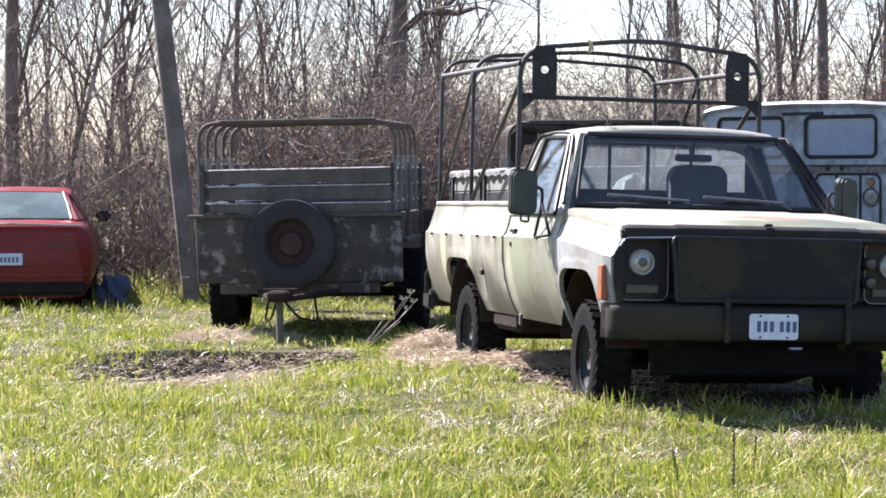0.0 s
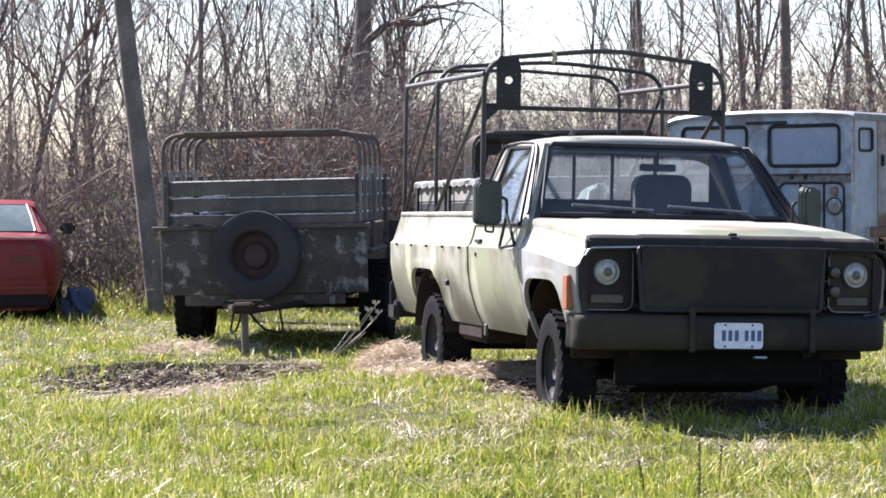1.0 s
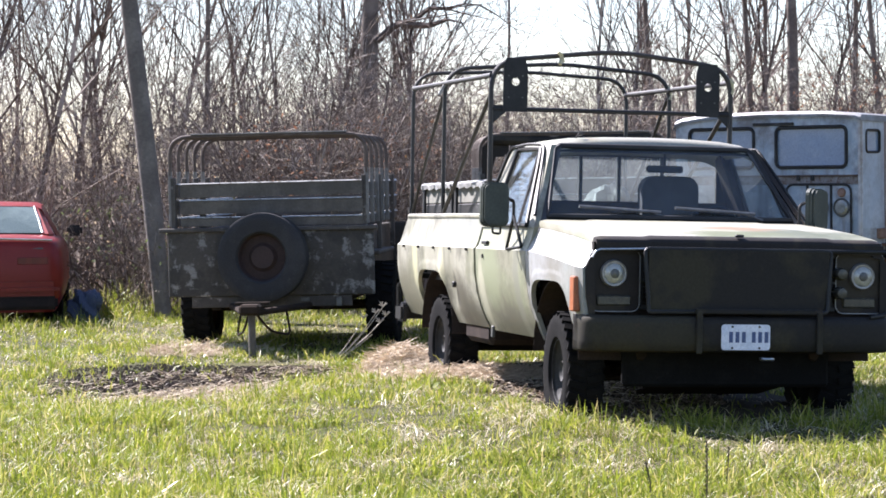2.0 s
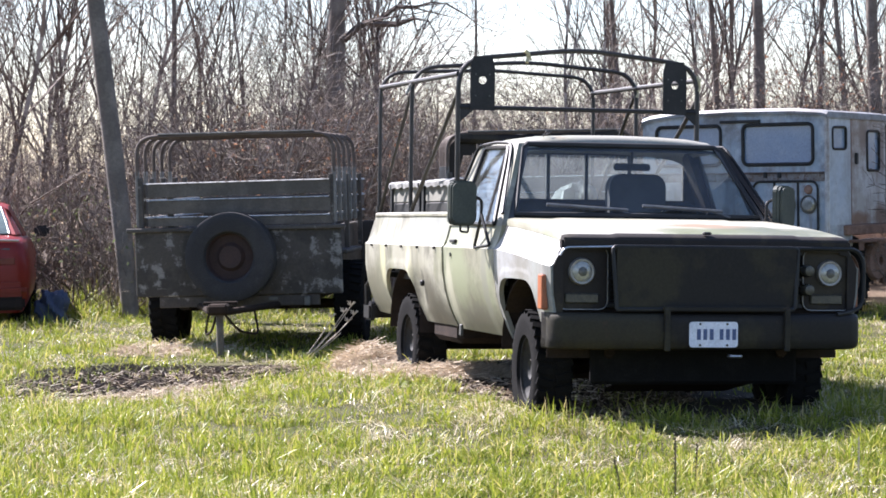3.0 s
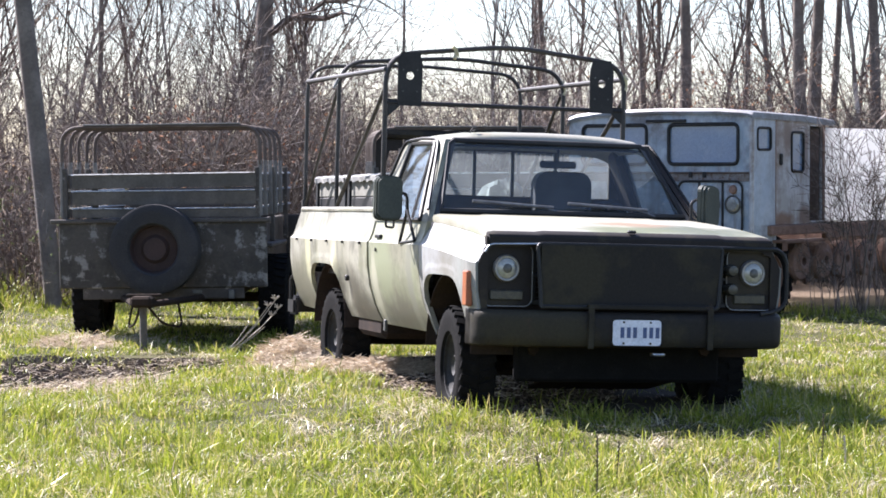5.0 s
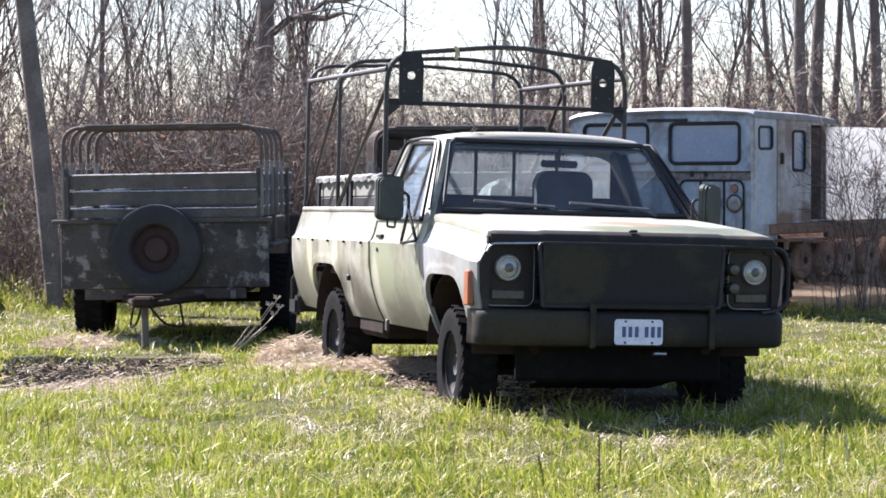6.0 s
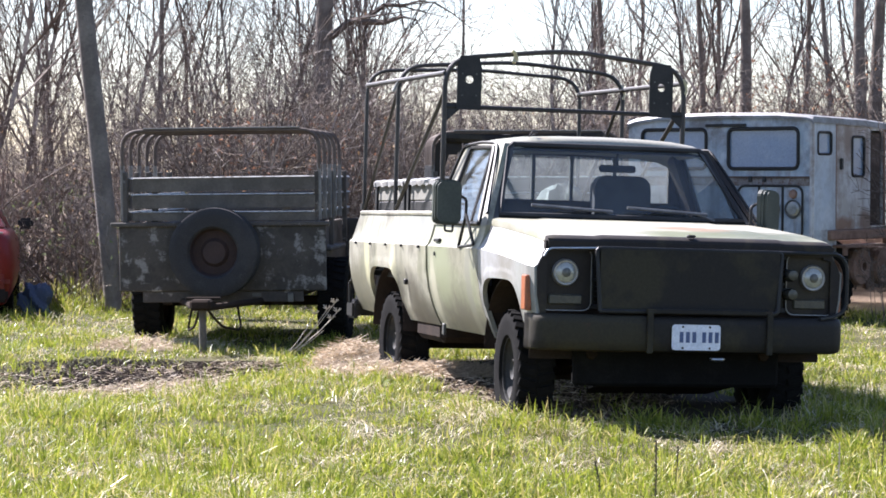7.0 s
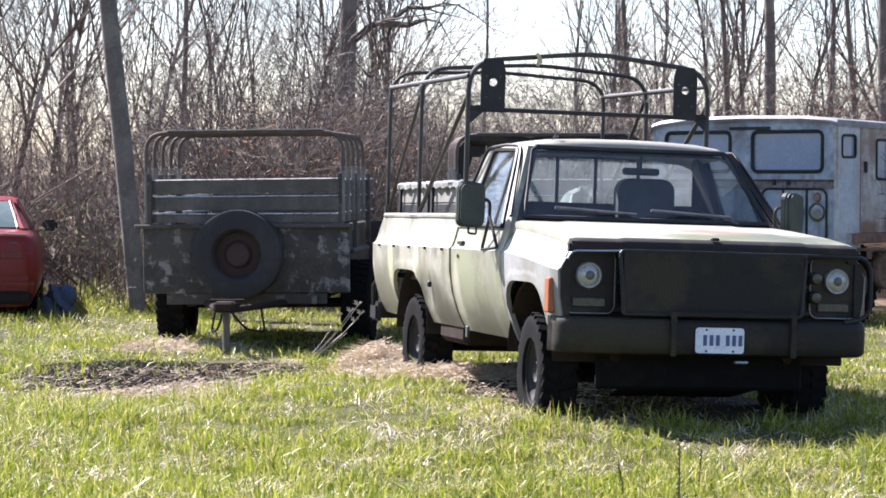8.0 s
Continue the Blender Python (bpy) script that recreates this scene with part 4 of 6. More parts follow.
part("side_hoop", one_rod(rounded([(0.80, -0.60, 1.135), (0.77, -0.90, 1.128), (0.765, -0.925, 1.08)], 0.03, 4), 0.007, 6), CHROME, guard)
for y in (0.61, 0.64):
    part("blackout_lamp", lathe(bmesh.new(), [(0, -0.05), (0.03, -0.045), (0.038, -0.02), (0.038, 0.05), (0, 0.06)], 16), SMOKE, pickup, smooth=True, m=pose(0.79, 0.625, 1.0 if y < 0.62 else 0.885, 0, 0, 90))
# bumper with swept ends
rows = []
for x, y in ((0.60, -0.985), (0.70, -0.985), (0.76, -0.975), (0.80, -0.945), (0.83, -0.89), (0.875, -0.70), (0.895, -0.4), (0.895, 0.4), (0.875, 0.70), (0.83, 0.89), (0.80, 0.945), (0.76, 0.975), (0.70, 0.985), (0.60, 0.985)):
    rows.append([(x - 0.05, y * 0.985, 0.742), (x - 0.022, y * 0.995, 0.736), (x - 0.005, y, 0.718), (x, y, 0.69), (x, y, 0.59), (x - 0.006, y, 0.558), (x - 0.02, y * 0.995, 0.535), (x - 0.06, y * 0.98, 0.524)])
part("front_bumper", grid(bmesh.new(), rows, (-0.012, 0, 0)), BUMPER, pickup, "dark camouflaged steel bumper", smooth=True)
part("bumper_top", prism(bmesh.new(), [(0.60, -0.96, 0.722), (0.70, -0.955, 0.722), (0.83, -0.68, 0.722), (0.85, -0.4, 0.722), (0.85, 0.4, 0.722), (0.83, 0.68, 0.722), (0.70, 0.955, 0.722), (0.60, 0.96, 0.722)], (0, 0, 0), (0, 0, 0.008)), BUMPER, pickup)
number = part("number_plate", prism(bmesh.new(), [(0.900, -0.01 + p, 0.619 + q) for p, q in round_rect(0.305, 0.152, 0.02)], (0, 0, 0), (0.004, 0, 0)), PLATE, pickup, "white plate with blue marks")
for k in range(6):
    y = -0.115 + k * 0.040 + (0.022 if k > 2 else 0)
    part("plate_mark", one_box((0.9045, y, 0.588), (0.9058, y + 0.024, 0.652)), INK, number)
for y in (-0.095, 0.075):
    for z in (0.682, 0.556):
        part("plate_bolt", one_box((0.904, y - 0.006, z - 0.006), (0.908, y + 0.006, z + 0.006)), BLACK, number)
part("tow_hook", one_rod(rounded([(0.86, 0.10, 0.49), (0.90, 0.10, 0.49), (0.90, 0.17, 0.49), (0.86, 0.17, 0.49)], 0.02), 0.010), CHROME, pickup)

# chassis
for y in (-0.42, 0.42):
    part("frame_rail", one_box((-4.45, y - 0.04, 0.52), (0.80, y + 0.04, 0.66), 0.008), UNDERSIDE, pickup)
for x in (0.0, -3.34):
    part("axle", one_rod([(x, -0.78, 0.36), (x, -0.2, 0.36), (x, 0.78, 0.36)], 0.05, 10), CHASSIS, pickup)
    part("differential", lathe(bmesh.new(), [(0, -0.14), (0.10, -0.12), (0.15, 0), (0.10, 0.12), (0, 0.14)], 16), CHASSIS, pickup, m=pose(x, 0.15, 0.36))
part("engine_underside", one_box((-0.45, -0.5, 0.30), (0.49, 0.5, 1.05), 0.05), UNDERSIDE, pickup)
part("gearbox", one_box((-1.9, -0.22, 0.36), (-0.45, 0.22, 0.62), 0.05), UNDERSIDE, pickup)
part("fuel_tank", one_box((-2.7, -0.86, 0.42), (-1.95, -0.5, 0.62), 0.04), UNDERSIDE, pickup)
# valance drawn low and black, with an added plate, to stand for underbody shade
part("shade_valance", one_box((0.50, -0.66, 0.30), (0.56, 0.66, 0.70), 0.02), RUBBER, pickup)
part("added_skid_plate", prism(bmesh.new(), [(0.50, -0.45, 0.32), (0.50, 0.45, 0.32), (0.0, 0.40, 0.22), (0.0, -0.40, 0.22)], (0, 0, 0), (0, 0, 0.012)), UNDERSIDE, pickup)
under_wheel = part("spare_wheel", lathe(bmesh.new(), [(0.0, -0.03), (0.10, -0.03), (0.15, 0.0), (0.19, 0.05), (0.20, -0.08)], 24), DARK_RIM, pickup, smooth=True, m=pose(-4.05, 0.0, 0.52, 90, 0, 0))
part("tyre", tyre_bm(0.36, 0.22), RUBBER, under_wheel, smooth=True)
for y in (-0.55, 0.55):
    for x in (0.0, -3.34):
        part("leaf_spring", one_rod([(x - 0.62, y, 0.50), (x - 0.3, y, 0.40), (x, y, 0.37), (x + 0.3, y, 0.40), (x + 0.58, y, 0.50)], 0.035, 6), CHASSIS, pickup)
part("tie_rod", one_rod([(0.16, -0.70, 0.33), (0.16, 0.70, 0.33)], 0.018, 8), CHASSIS, pickup)
part("step_hanger", one_box((-1.69, -0.92, 0.49), (-1.64, -0.90, 0.57), 0.006), TRIM, pickup)
for x, y, out, turn in ((0.0, -0.81, -1, -3), (0.0, 0.81, 1, -3), (-3.34, -0.80, -1, 0), (-3.34, 0.80, 1, 0)):
    wheel(pickup, x, y, 0.36, 0.37, 0.235, out, DARK_RIM, turn=turn)
# bed
part("bed_floor", one_box((-4.48, -0.88, 0.84), (-1.88, 0.88, 0.88)), GREEN, pickup)
part("bed_front_wall", one_box((-1.96, -0.91, 0.80), (-1.915, 0.91, 1.30), 0.01), OLIVE, pickup)
part("tailgate", one_box((-4.52, -0.90, 0.84), (-4.47, 0.90, 1.33), 0.012), OLIVE, pickup)
part("rear_bumper", one_box((-4.72, -0.93, 0.50), (-4.54, 0.93, 0.66), 0.03, segs=2), BLACK, pickup)
part("rear_corner_guard", rod(one_box((-4.70, -0.97, 0.48), (-4.46, -0.90, 0.62), 0.02, segs=2), [(-4.62, -0.955, 0.60), (-4.60, -0.965, 0.76), (-4.54, -0.95, 0.80)], 0.018, 8), BLACK, pickup, "black bent corner guard")
# rack of bent tube over the bed
rack = part("cargo_rack", one_rod([(-4.43, -0.905, 1.35), (-4.43, -0.905, 1.40)], 0.03), GREY_STEEL, pickup, "dark steel tube rack over the bed")


def hoop_pts(x, foot, peak, right):
    left, up = 0.905, (2.465 if x < -4 else 2.435 if x < -3 else 2.405)
    return rounded([(x, -left, foot), (x, -left, up), (x, 0.0, peak), (x, right, up), (x, right, foot)], 0.2, 7)


RACK_RIGHT = 0.85
for x, peak, r in ((-4.43, 2.51, 0.015), (-3.31, 2.505, 0.016), (-1.86, 2.50, 0.018)):
    part("hoop", one_rod(hoop_pts(x, 1.34, peak, RACK_RIGHT if x > -3 else 0.872), r, 10), GREY_STEEL, rack)
for sgn, side in ((-1, -0.903), (1, 0.86)):
    part("side_rail", one_rod([(-4.43, side, 2.345), (-1.86, side, 2.305)], 0.019, 10), GREY_STEEL, rack)
    part("diagonal", one_rod([(-3.33, side, 2.26), (-4.40, side, 1.36)], 0.014, 8), GREY_STEEL, rack)
    part("diagonal", one_rod([(-1.88, side, 2.17), (-3.28, side, 1.36)], 0.016, 8), GREY_STEEL, rack)
    part("gusset", prism(bmesh.new(), [(-1.865, side, 2.10), (-1.865, side, 1.96), (-1.865, sgn * (abs(side) - 0.11), 2.06), (-1.865, sgn * (abs(side) - 0.20), 2.06), (-1.865, sgn * (abs(side) - 0.20), 2.10)], (0, 0, 0), (0.012, 0, 0)), BLACK, rack)
    # lamp plate with a round hole
    pl = bmesh.new()
    cy, cz = (-0.735 if sgn < 0 else 0.675), 2.245
    outer = [(p, q) for p, q in ((0.088, 0.0), (0.088, 0.185), (0.0, 0.185), (-0.088, 0.175), (-0.088, 0.0), (-0.088, -0.19), (0.0, -0.19), (0.088, -0.19))]
    ring_n = 16
    inner = [(0.028 * math.cos(2 * math.pi * k / ring_n), 0.02 + 0.028 * math.sin(2 * math.pi * k / ring_n)) for k in range(ring_n)]

    def edge_at(a):
        c, s = math.cos(a), math.sin(a)
        t = min(0.088 / max(abs(c), 1e-6), (0.165 if s > 0 else 0.21) / max(abs(s), 1e-6))
        return c * t, 0.02 + s * t
    outs = [edge_at(2 * math.pi * k / ring_n) for k in range(ring_n)]
    rows = [[(-1.84, cy + p, cz + q) for p, q in ring + ring[:1]] for ring in (outs, inner)]
    grid(pl, rows, (-0.008, 0, 0))
    plate = part("lamp_plate", pl, BLACK, rack)
    for p, q in ((-0.05, 0.06), (0.05, 0.06), (-0.05, -0.09), (0.05, -0.09)):
        part("plate_hole", one_box((-1.838, cy + p - 0.005, cz + q - 0.005), (-1.836, cy + p + 0.005, cz + q + 0.005)), TRIM, plate)
part("cross_bar", one_rod([(-1.86, -0.90, 2.075), (-1.86, 0.85, 2.075)], 0.016, 8), BLACK, rack)
knot = bmesh.new()
rod(knot, [(0.02, -0.02, 0.02), (0.01, 0.01, 0.0), (-0.005, 0.012, -0.03), (0.01, 0.0, -0.065)], 0.014, 6)
rod(knot, [(0.01, 0.0, 0.0), (0.02, 0.02, -0.02), (0.015, 0.028, -0.05)], 0.008, 5)
RAG = worn("yellowed_rag", (0.42, 0.38, 0.23), (0.5, 0.46, 0.32), (0.32, 0.28, 0.16), 9, 60, 0.9)
part("rag", knot, RAG, rack, m=pose(-1.84, -0.42, 2.46))
part("rag", one_rod([(-3.31, -0.86, 2.36), (-3.30, -0.92, 2.30), (-3.30, -0.95, 2.24)], 0.012, 6), CANVAS, rack)

for x, y, z in ((-3.31, 0.868, 2.33), (-1.86, 0.852, 2.30)):
    part("rag", one_rod([(x, y - 0.01, z + 0.03), (x + 0.012, y + 0.008, z), (x + 0.006, y + 0.012, z - 0.04), (x + 0.012, y + 0.004, z - 0.075)], 0.012, 6), RAG, rack)
# coiled cable lying along the rear edge of the roof
coil = []
for k in range(221):
    f, a = k / 220, 2 * math.pi * k / 10
    coil.append((-1.845 + 0.011 * math.cos(a), 0.36 + 0.40 * f, 1.868 - 0.045 * f * f + 0.011 * math.sin(a)))
part("coiled_cable", one_rod(coil, 0.0045, 5), BLACK, pickup, "black coiled cable along the roof edge")
part("roof_clip", rod(one_rod([(-1.05, -0.52, 1.85), (-1.04, -0.50, 1.885), (-1.05, -0.46, 1.88)], 0.005, 5), [(-1.05, -0.50, 1.86), (-1.06, -0.47, 1.875)], 0.005, 5), BLACK, pickup)

# load in the bed
bench = thing("slatted_bench", TRUCK, "grey weathered slatted bench standing in the truck bed", "bench")
for x in (-4.41, -3.44, -3.30, -2.44):
    part("post", one_box((x - 0.035, -0.815, 0.88), (x + 0.035, -0.775, 1.56), 0.006), BLACK, bench)
for x0, x1 in ((-4.37, -3.48), (-3.26, -2.48)):
    part("panel", one_box((x0, -0.80, 1.425), (x1, -0.777, 1.555), 0.006), BENCH_WOOD, bench)
part("lower_board", one_box((-4.42, -0.80, 1.345), (-2.42, -0.777, 1.42), 0.006), BLACK, bench)
part("back_board", one_box((-4.42, -0.40, 1.345), (-2.42, -0.377, 1.555), 0.006), BLACK, bench)
for x0, x1 in ((-4.45, -3.36), (-3.34, -2.36)):
    rows = []
    for i in range(23):
        x = x0 + (x1 - x0) * i / 22
        wave = 0.006 * math.sin(i * 1.3 + x0) + 0.004 * math.sin(i * 3.1)
        rows.append([(x, -0.83 + wave, 1.545 + 1.2 * wave), (x, -0.835 + wave, 1.572 + 0.5 * wave), (x, -0.80, 1.588 + 0.5 * wave), (x, -0.6, 1.590 + 0.4 * wave), (x, -0.36, 1.588)])
    part("seat_cover", grid(bmesh.new(), rows, (0, 0, -0.008)), CANVAS, bench, "ragged bleached seat cover", smooth=True)
rngl = np.random.default_rng(3)
bundle = bmesh.new()
bmesh.ops.create_uvsphere(bundle, u_segments=24, v_segments=14, radius=1)
for v in bundle.verts:
    k = 1 + 0.13 * math.sin(v.co.x * 7 + v.co.y * 4) + 0.08 * math.sin(v.co.y * 13 + v.co.z * 5)
    v.co = Vector((v.co.x * 0.14 * k, v.co.y * 0.19 * k * (1.15 if v.co.z < 0 else 0.85), v.co.z * 0.135 * k + 0.03 * v.co.y))
tarp = part("tarp_bundle", bundle, CANVAS, None, smooth=True)
tarp.matrix_basis = TRUCK @ pose(-2.02, 0.0, 1.425)
tagged(tarp, "crumpled pale canvas bundle lying in the truck bed", "bundle")

# ---- cargo trailers with bows ----
# pale colour for strips that imitate sun glints on the slats' upper edges
GLINT_EDGE = worn("pale_glint_edge", (0.42, 0.41, 0.38), (0.55, 0.54, 0.50), (0.12, 0.11, 0.09), 5.0, 60, 0.6, bumps=0.3, stains=(0.52, 0.60))
BROWN_BOW = worn("brown_flaking_bow", (0.085, 0.062, 0.048), (0.11, 0.085, 0.068), (0.17, 0.15, 0.13), 4.0, 60, 0.8, bumps=0.3)
PALE_LEG = worn("pale_worn_leg", (0.16, 0.15, 0.135), (0.21, 0.20, 0.18), (0.08, 0.065, 0.05), 6.0, 60, 0.8, bumps=0.3)
CAMO = worn("peeling_camouflage", (0.052, 0.045, 0.038), (0.075, 0.065, 0.054), (0.20, 0.185, 0.165), 2.2, 40, 0.75, at=(0.47, 0.53), stains=(0.60, 0.66), bumps=0.25)
PEELED = worn("flaking_front_paint", (0.042, 0.037, 0.030), (0.066, 0.057, 0.046), (0.21, 0.20, 0.18), 1.4, 40, 0.75, at=(0.47, 0.53), stains=(0.53, 0.60), bumps=0.25)
BOARD = worn("old_green_board", (0.086, 0.075, 0.061), (0.122, 0.107, 0.088), (0.050, 0.042, 0.034), 3.0, 45, 0.8, bumps=0.4)
OLD_RUBBER = worn("perished_rubber", (0.042, 0.041, 0.041), (0.054, 0.052, 0.051), (0.075, 0.07, 0.065), 4.0, 80, 0.9, bumps=0.4, spec=0.08)
RUSTY_RIM = worn("rusty_red_rim", (0.042, 0.026, 0.022), (0.052, 0.031, 0.026), (0.032, 0.022, 0.019), 6, 60, 0.8)


def cargo_trailer(m, label):
    """x across, y along from the front board, z up."""
    t = thing("cargo_trailer", m, label, "trailer", "cargo trailers")
    L = 2.75
    part("front_board", one_box((-0.93, 0.0, 0.52), (0.95, 0.05, 1.12), 0.01), PEELED, t)
    part("rear_board", one_box((-0.93, L - 0.05, 0.52), (0.95, L, 1.12), 0.01), CAMO, t)
    for x in (-0.80, 0.79):
        part("side_board", one_box((x - 0.025, 0.05, 0.52), (x + 0.025, L - 0.05, 1.12), 0.01), CAMO, t)
        part("fender", one_box((x - 0.15 if x < 0 else x + 0.02, 0.45, 0.86), (x - 0.03 if x < 0 else x + 0.155, 1.65, 0.90), 0.01), CAMO, t)
    part("bed_floor", one_box((-0.78, 0.05, 0.56), (0.77, L - 0.05, 0.61)), CHASSIS, t)
    part("top_rail", one_box((-1.0, -0.03, 1.105), (0.99, 0.03, 1.145), 0.008), CAMO, t)
    for k, z in enumerate((1.16, 1.27, 1.42)):
        h = 0.085 if k == 0 else 0.13
        sag = 0.006 * (k - 1)
        slat = part("front_slat", prism(bmesh.new(), [(-0.80, 0.0, z), (0.86, 0.0, z + sag), (0.86, 0.0, z + h - 0.014 + sag), (-0.80, 0.0, z + h - 0.014)], (0, 0, 0), (0, 0.025, 0)), BOARD, t)
        # chamfered pale strip, a glint put into colour and shape
        part("glint_edge", prism(bmesh.new(), [(-0.79, -0.008, z + h - 0.009), (-0.79, 0.001, z + h), (-0.79, 0.025, z + h), (-0.79, 0.025, z + h - 0.014)], (0, 0, 0), (1.64, 0, sag)), GLINT_EDGE, slat, "pale upper edge strip that paints in the sun's glint")
        part("rear_slat", one_box((-0.80, L - 0.025, z), (0.80, L, z + h), 0.006), BOARD, t)
        for x in (-0.84, 0.84):
            slat = part("side_slat", one_box((x - 0.013, 0.05, z), (x + 0.013, L - 0.05, z + h - 0.008), 0.004), BOARD, t)
            part("glint_edge", prism(bmesh.new(), [(x + 0.028, 0.06, z + h - 0.016), (x + 0.012, 0.06, z + h), (x - 0.013, 0.06, z + h), (x - 0.013, 0.06, z + h - 0.008)], (0, 0, 0), (0, L - 0.12, 0)), GLINT_EDGE, slat, "pale upper edge strip that paints in the sun's glint")
    for x, ys in ((-0.87, (0.04, 0.55, 1.1, 1.65, 2.16)), (0.87, (0.04, 1.1, 2.16))):
        for y in ys:
            part("stake", one_box((x - 0.022, y - 0.03, 0.90), (x + 0.022, y + 0.03, 1.60), 0.006), CAMO, t)
    for x in (-0.6, 0.6):
        part("slat_bracket", one_box((x - 0.03, 0.027, 1.13), (x + 0.03, 0.045, 1.56), 0.004), CAMO, t)
    for y in (0.03, 0.40, 0.78, 1.16, 1.55):
        line = rounded([(-0.895, y, 1.62), (-0.895, y, 1.965), (0.0, y, 1.975), (0.895, y, 1.965), (0.895, y, 1.62)], 0.17, 6)
        bow = part("bow", one_rod(line, 0.019 if y < 0.1 else 0.017, 8), BROWN_BOW, t, "brown flaking bent bow")
        for x in (-0.895, 0.895):
            part("bow_leg", one_box((x - 0.018, y - 0.016, 1.16), (x + 0.018, y + 0.016, 1.66), 0.004), PALE_LEG, bow, "pale worn lower leg")
    part("bow_cap", one_box((-0.70, 0.005, 1.984), (0.72, 0.055, 1.996), 0.003), GREY_WOOD, t)
    for x in (-0.5, 0.5):
        part("frame_rail", one_box((x - 0.04, 0.05, 0.40), (x + 0.04, L, 0.52)), CHASSIS, t)
        part("drawbar_arm", one_rod([(x * 0.75, 0.1, 0.43), (x * 0.1, -1.05, 0.43)], 0.03, 8), CHASSIS, t)
    part("axle", one_rod([(-0.80, 1.05, 0.38), (0.80, 1.05, 0.38)], 0.045, 8), CHASSIS, t)
    part("lower_sill", one_box((-0.72, 0.02, 0.42), (0.74, 0.06, 0.52), 0.006), CAMO, t)
    part("coupling", box(one_box((-0.09, -1.12, 0.41), (0.09, -0.86, 0.50), 0.02), (-0.15, -0.95, 0.49), (0.15, -0.90, 0.515), 0.005), CHASSIS, t)
    leg = part("landing_leg", one_rod([(0.0, -0.98, 0.46), (0.0, -0.98, 0.03)], 0.032, 10), BOARD, t)
    part("foot", lathe(bmesh.new(), [(0, -0.02), (0.09, -0.02), (0.09, 0.01), (0.03, 0.03), (0, 0.03)], 16), CHASSIS, leg, m=pose(0.0, -0.98, 0.02, 90, 0, 0))
    for x in (-0.35, 0.45):
        part("chain", one_rod(rounded([(x * 0.5, -0.5, 0.42), (x * 0.6, -0.55, 0.20), (x * 0.3, -0.8, 0.25), (x * 0.1, -0.95, 0.40)], 0.08), 0.011, 6), CHASSIS, t)
    part("reflector", one_box((0.28, -0.012, 0.47), (0.36, 0.0, 0.50)), TRIM, t)
    part("reflector", one_box((0.605, -0.03, 0.42), (0.655, -0.005, 0.50), 0.005), TRIM, t)
    for x, out in ((-0.815, -1), (0.92, 1)):
        wheel(t, x - 0.01, 1.05, 0.385, 0.40, 0.27, -out, RUSTY_RIM, turn=90)
    return t


first = cargo_trailer(pose(-2.495, 21.6, -0.02, 0, -0.6, -3.0), "weathered camouflage cargo trailer with bare bows and slats")
sp = part("spare_wheel", lathe(bmesh.new(), [(0.0, -0.05), (0.10, -0.05), (0.13, -0.01), (0.20, 0.0), (0.23, -0.07), (0.245, -0.10), (0.25, 0.05)], 28), RUSTY_RIM, first, "rusty red spare wheel rim", smooth=True, m=pose(-0.03, -0.14, 0.875))
part("tyre", tyre_bm(0.405, 0.25, 0.004), OLD_RUBBER, sp, "worn black spare tyre", smooth=True)
second = cargo_trailer(pose(0.26, 23.0, -0.02, 0, 0, 4.0), "dark cargo trailer with bows standing behind the pickup")
part("rolled_cover", one_rod([(-0.80, 0.05, 1.93), (-0.2, 0.05, 1.90), (0.3, 0.05, 1.925), (0.80, 0.05, 1.94)], 0.055, 10), GREEN, second, "rolled dark canvas cover")
part("front_cover", prism(bmesh.new(), [(-0.88, 0.06, 1.55), (-0.80, 0.06, 1.55), (-0.74, 0.06, 1.76), (0.74, 0.06, 1.78), (0.80, 0.06, 1.55), (0.88, 0.06, 1.55), (0.87, 0.06, 1.85), (0.78, 0.06, 1.95), (-0.78, 0.06, 1.95), (-0.87, 0.06, 1.85)], (0, 0, 0), (0, 0.015, 0)), GREEN, second, "dark canvas valance below the bows")

# ---- pale forward-control truck ----
PALE = faded_paint("chalky_blue_white", (0.27, 0.325, 0.37), (0.41, 0.43, 0.44), (0.57, 0.575, 0.58), (0.15, 0.125, 0.105), (0.16, 0.10, 0.07), (0.125, 0.115, 0.11))
RUSTING = faded_paint("rust_streaked_white", (0.48, 0.48, 0.47), (0.38, 0.36, 0.335), (0.62, 0.615, 0.60), (0.17, 0.115, 0.085), (0.16, 0.10, 0.07), (0.17, 0.118, 0.088),
                      ((0.62, 1.02, 0.30, 0.10, (0.19, 0.10, 0.06)), (1.12, 1.05, 0.20, 0.16, (0.16, 0.09, 0.06)), (0.72, 1.95, 0.10, 0.25, (0.18, 0.13, 0.10)), (1.15, 1.75, 0.07, 0.35, (0.16, 0.12, 0.10))))
ROOFING = faded_paint("stained_roof_paint", (0.17, 0.18, 0.19), (0.21, 0.22, 0.23), (0.30, 0.30, 0.30), (0.10, 0.085, 0.07), (0.12, 0.085, 0.065), (0.11, 0.095, 0.085))
DOOR_BLUE = faded_paint("chalky_door_blue", (0.39, 0.435, 0.48), (0.43, 0.465, 0.50), (0.54, 0.56, 0.58), (0.26, 0.26, 0.26), (0.2, 0.16, 0.13), (0.27, 0.28, 0.29))
RUST = worn("rusty_steel", (0.17, 0.10, 0.070), (0.26, 0.16, 0.115), (0.40, 0.30, 0.24), 4.0, 45, 0.9, bumps=0.5)
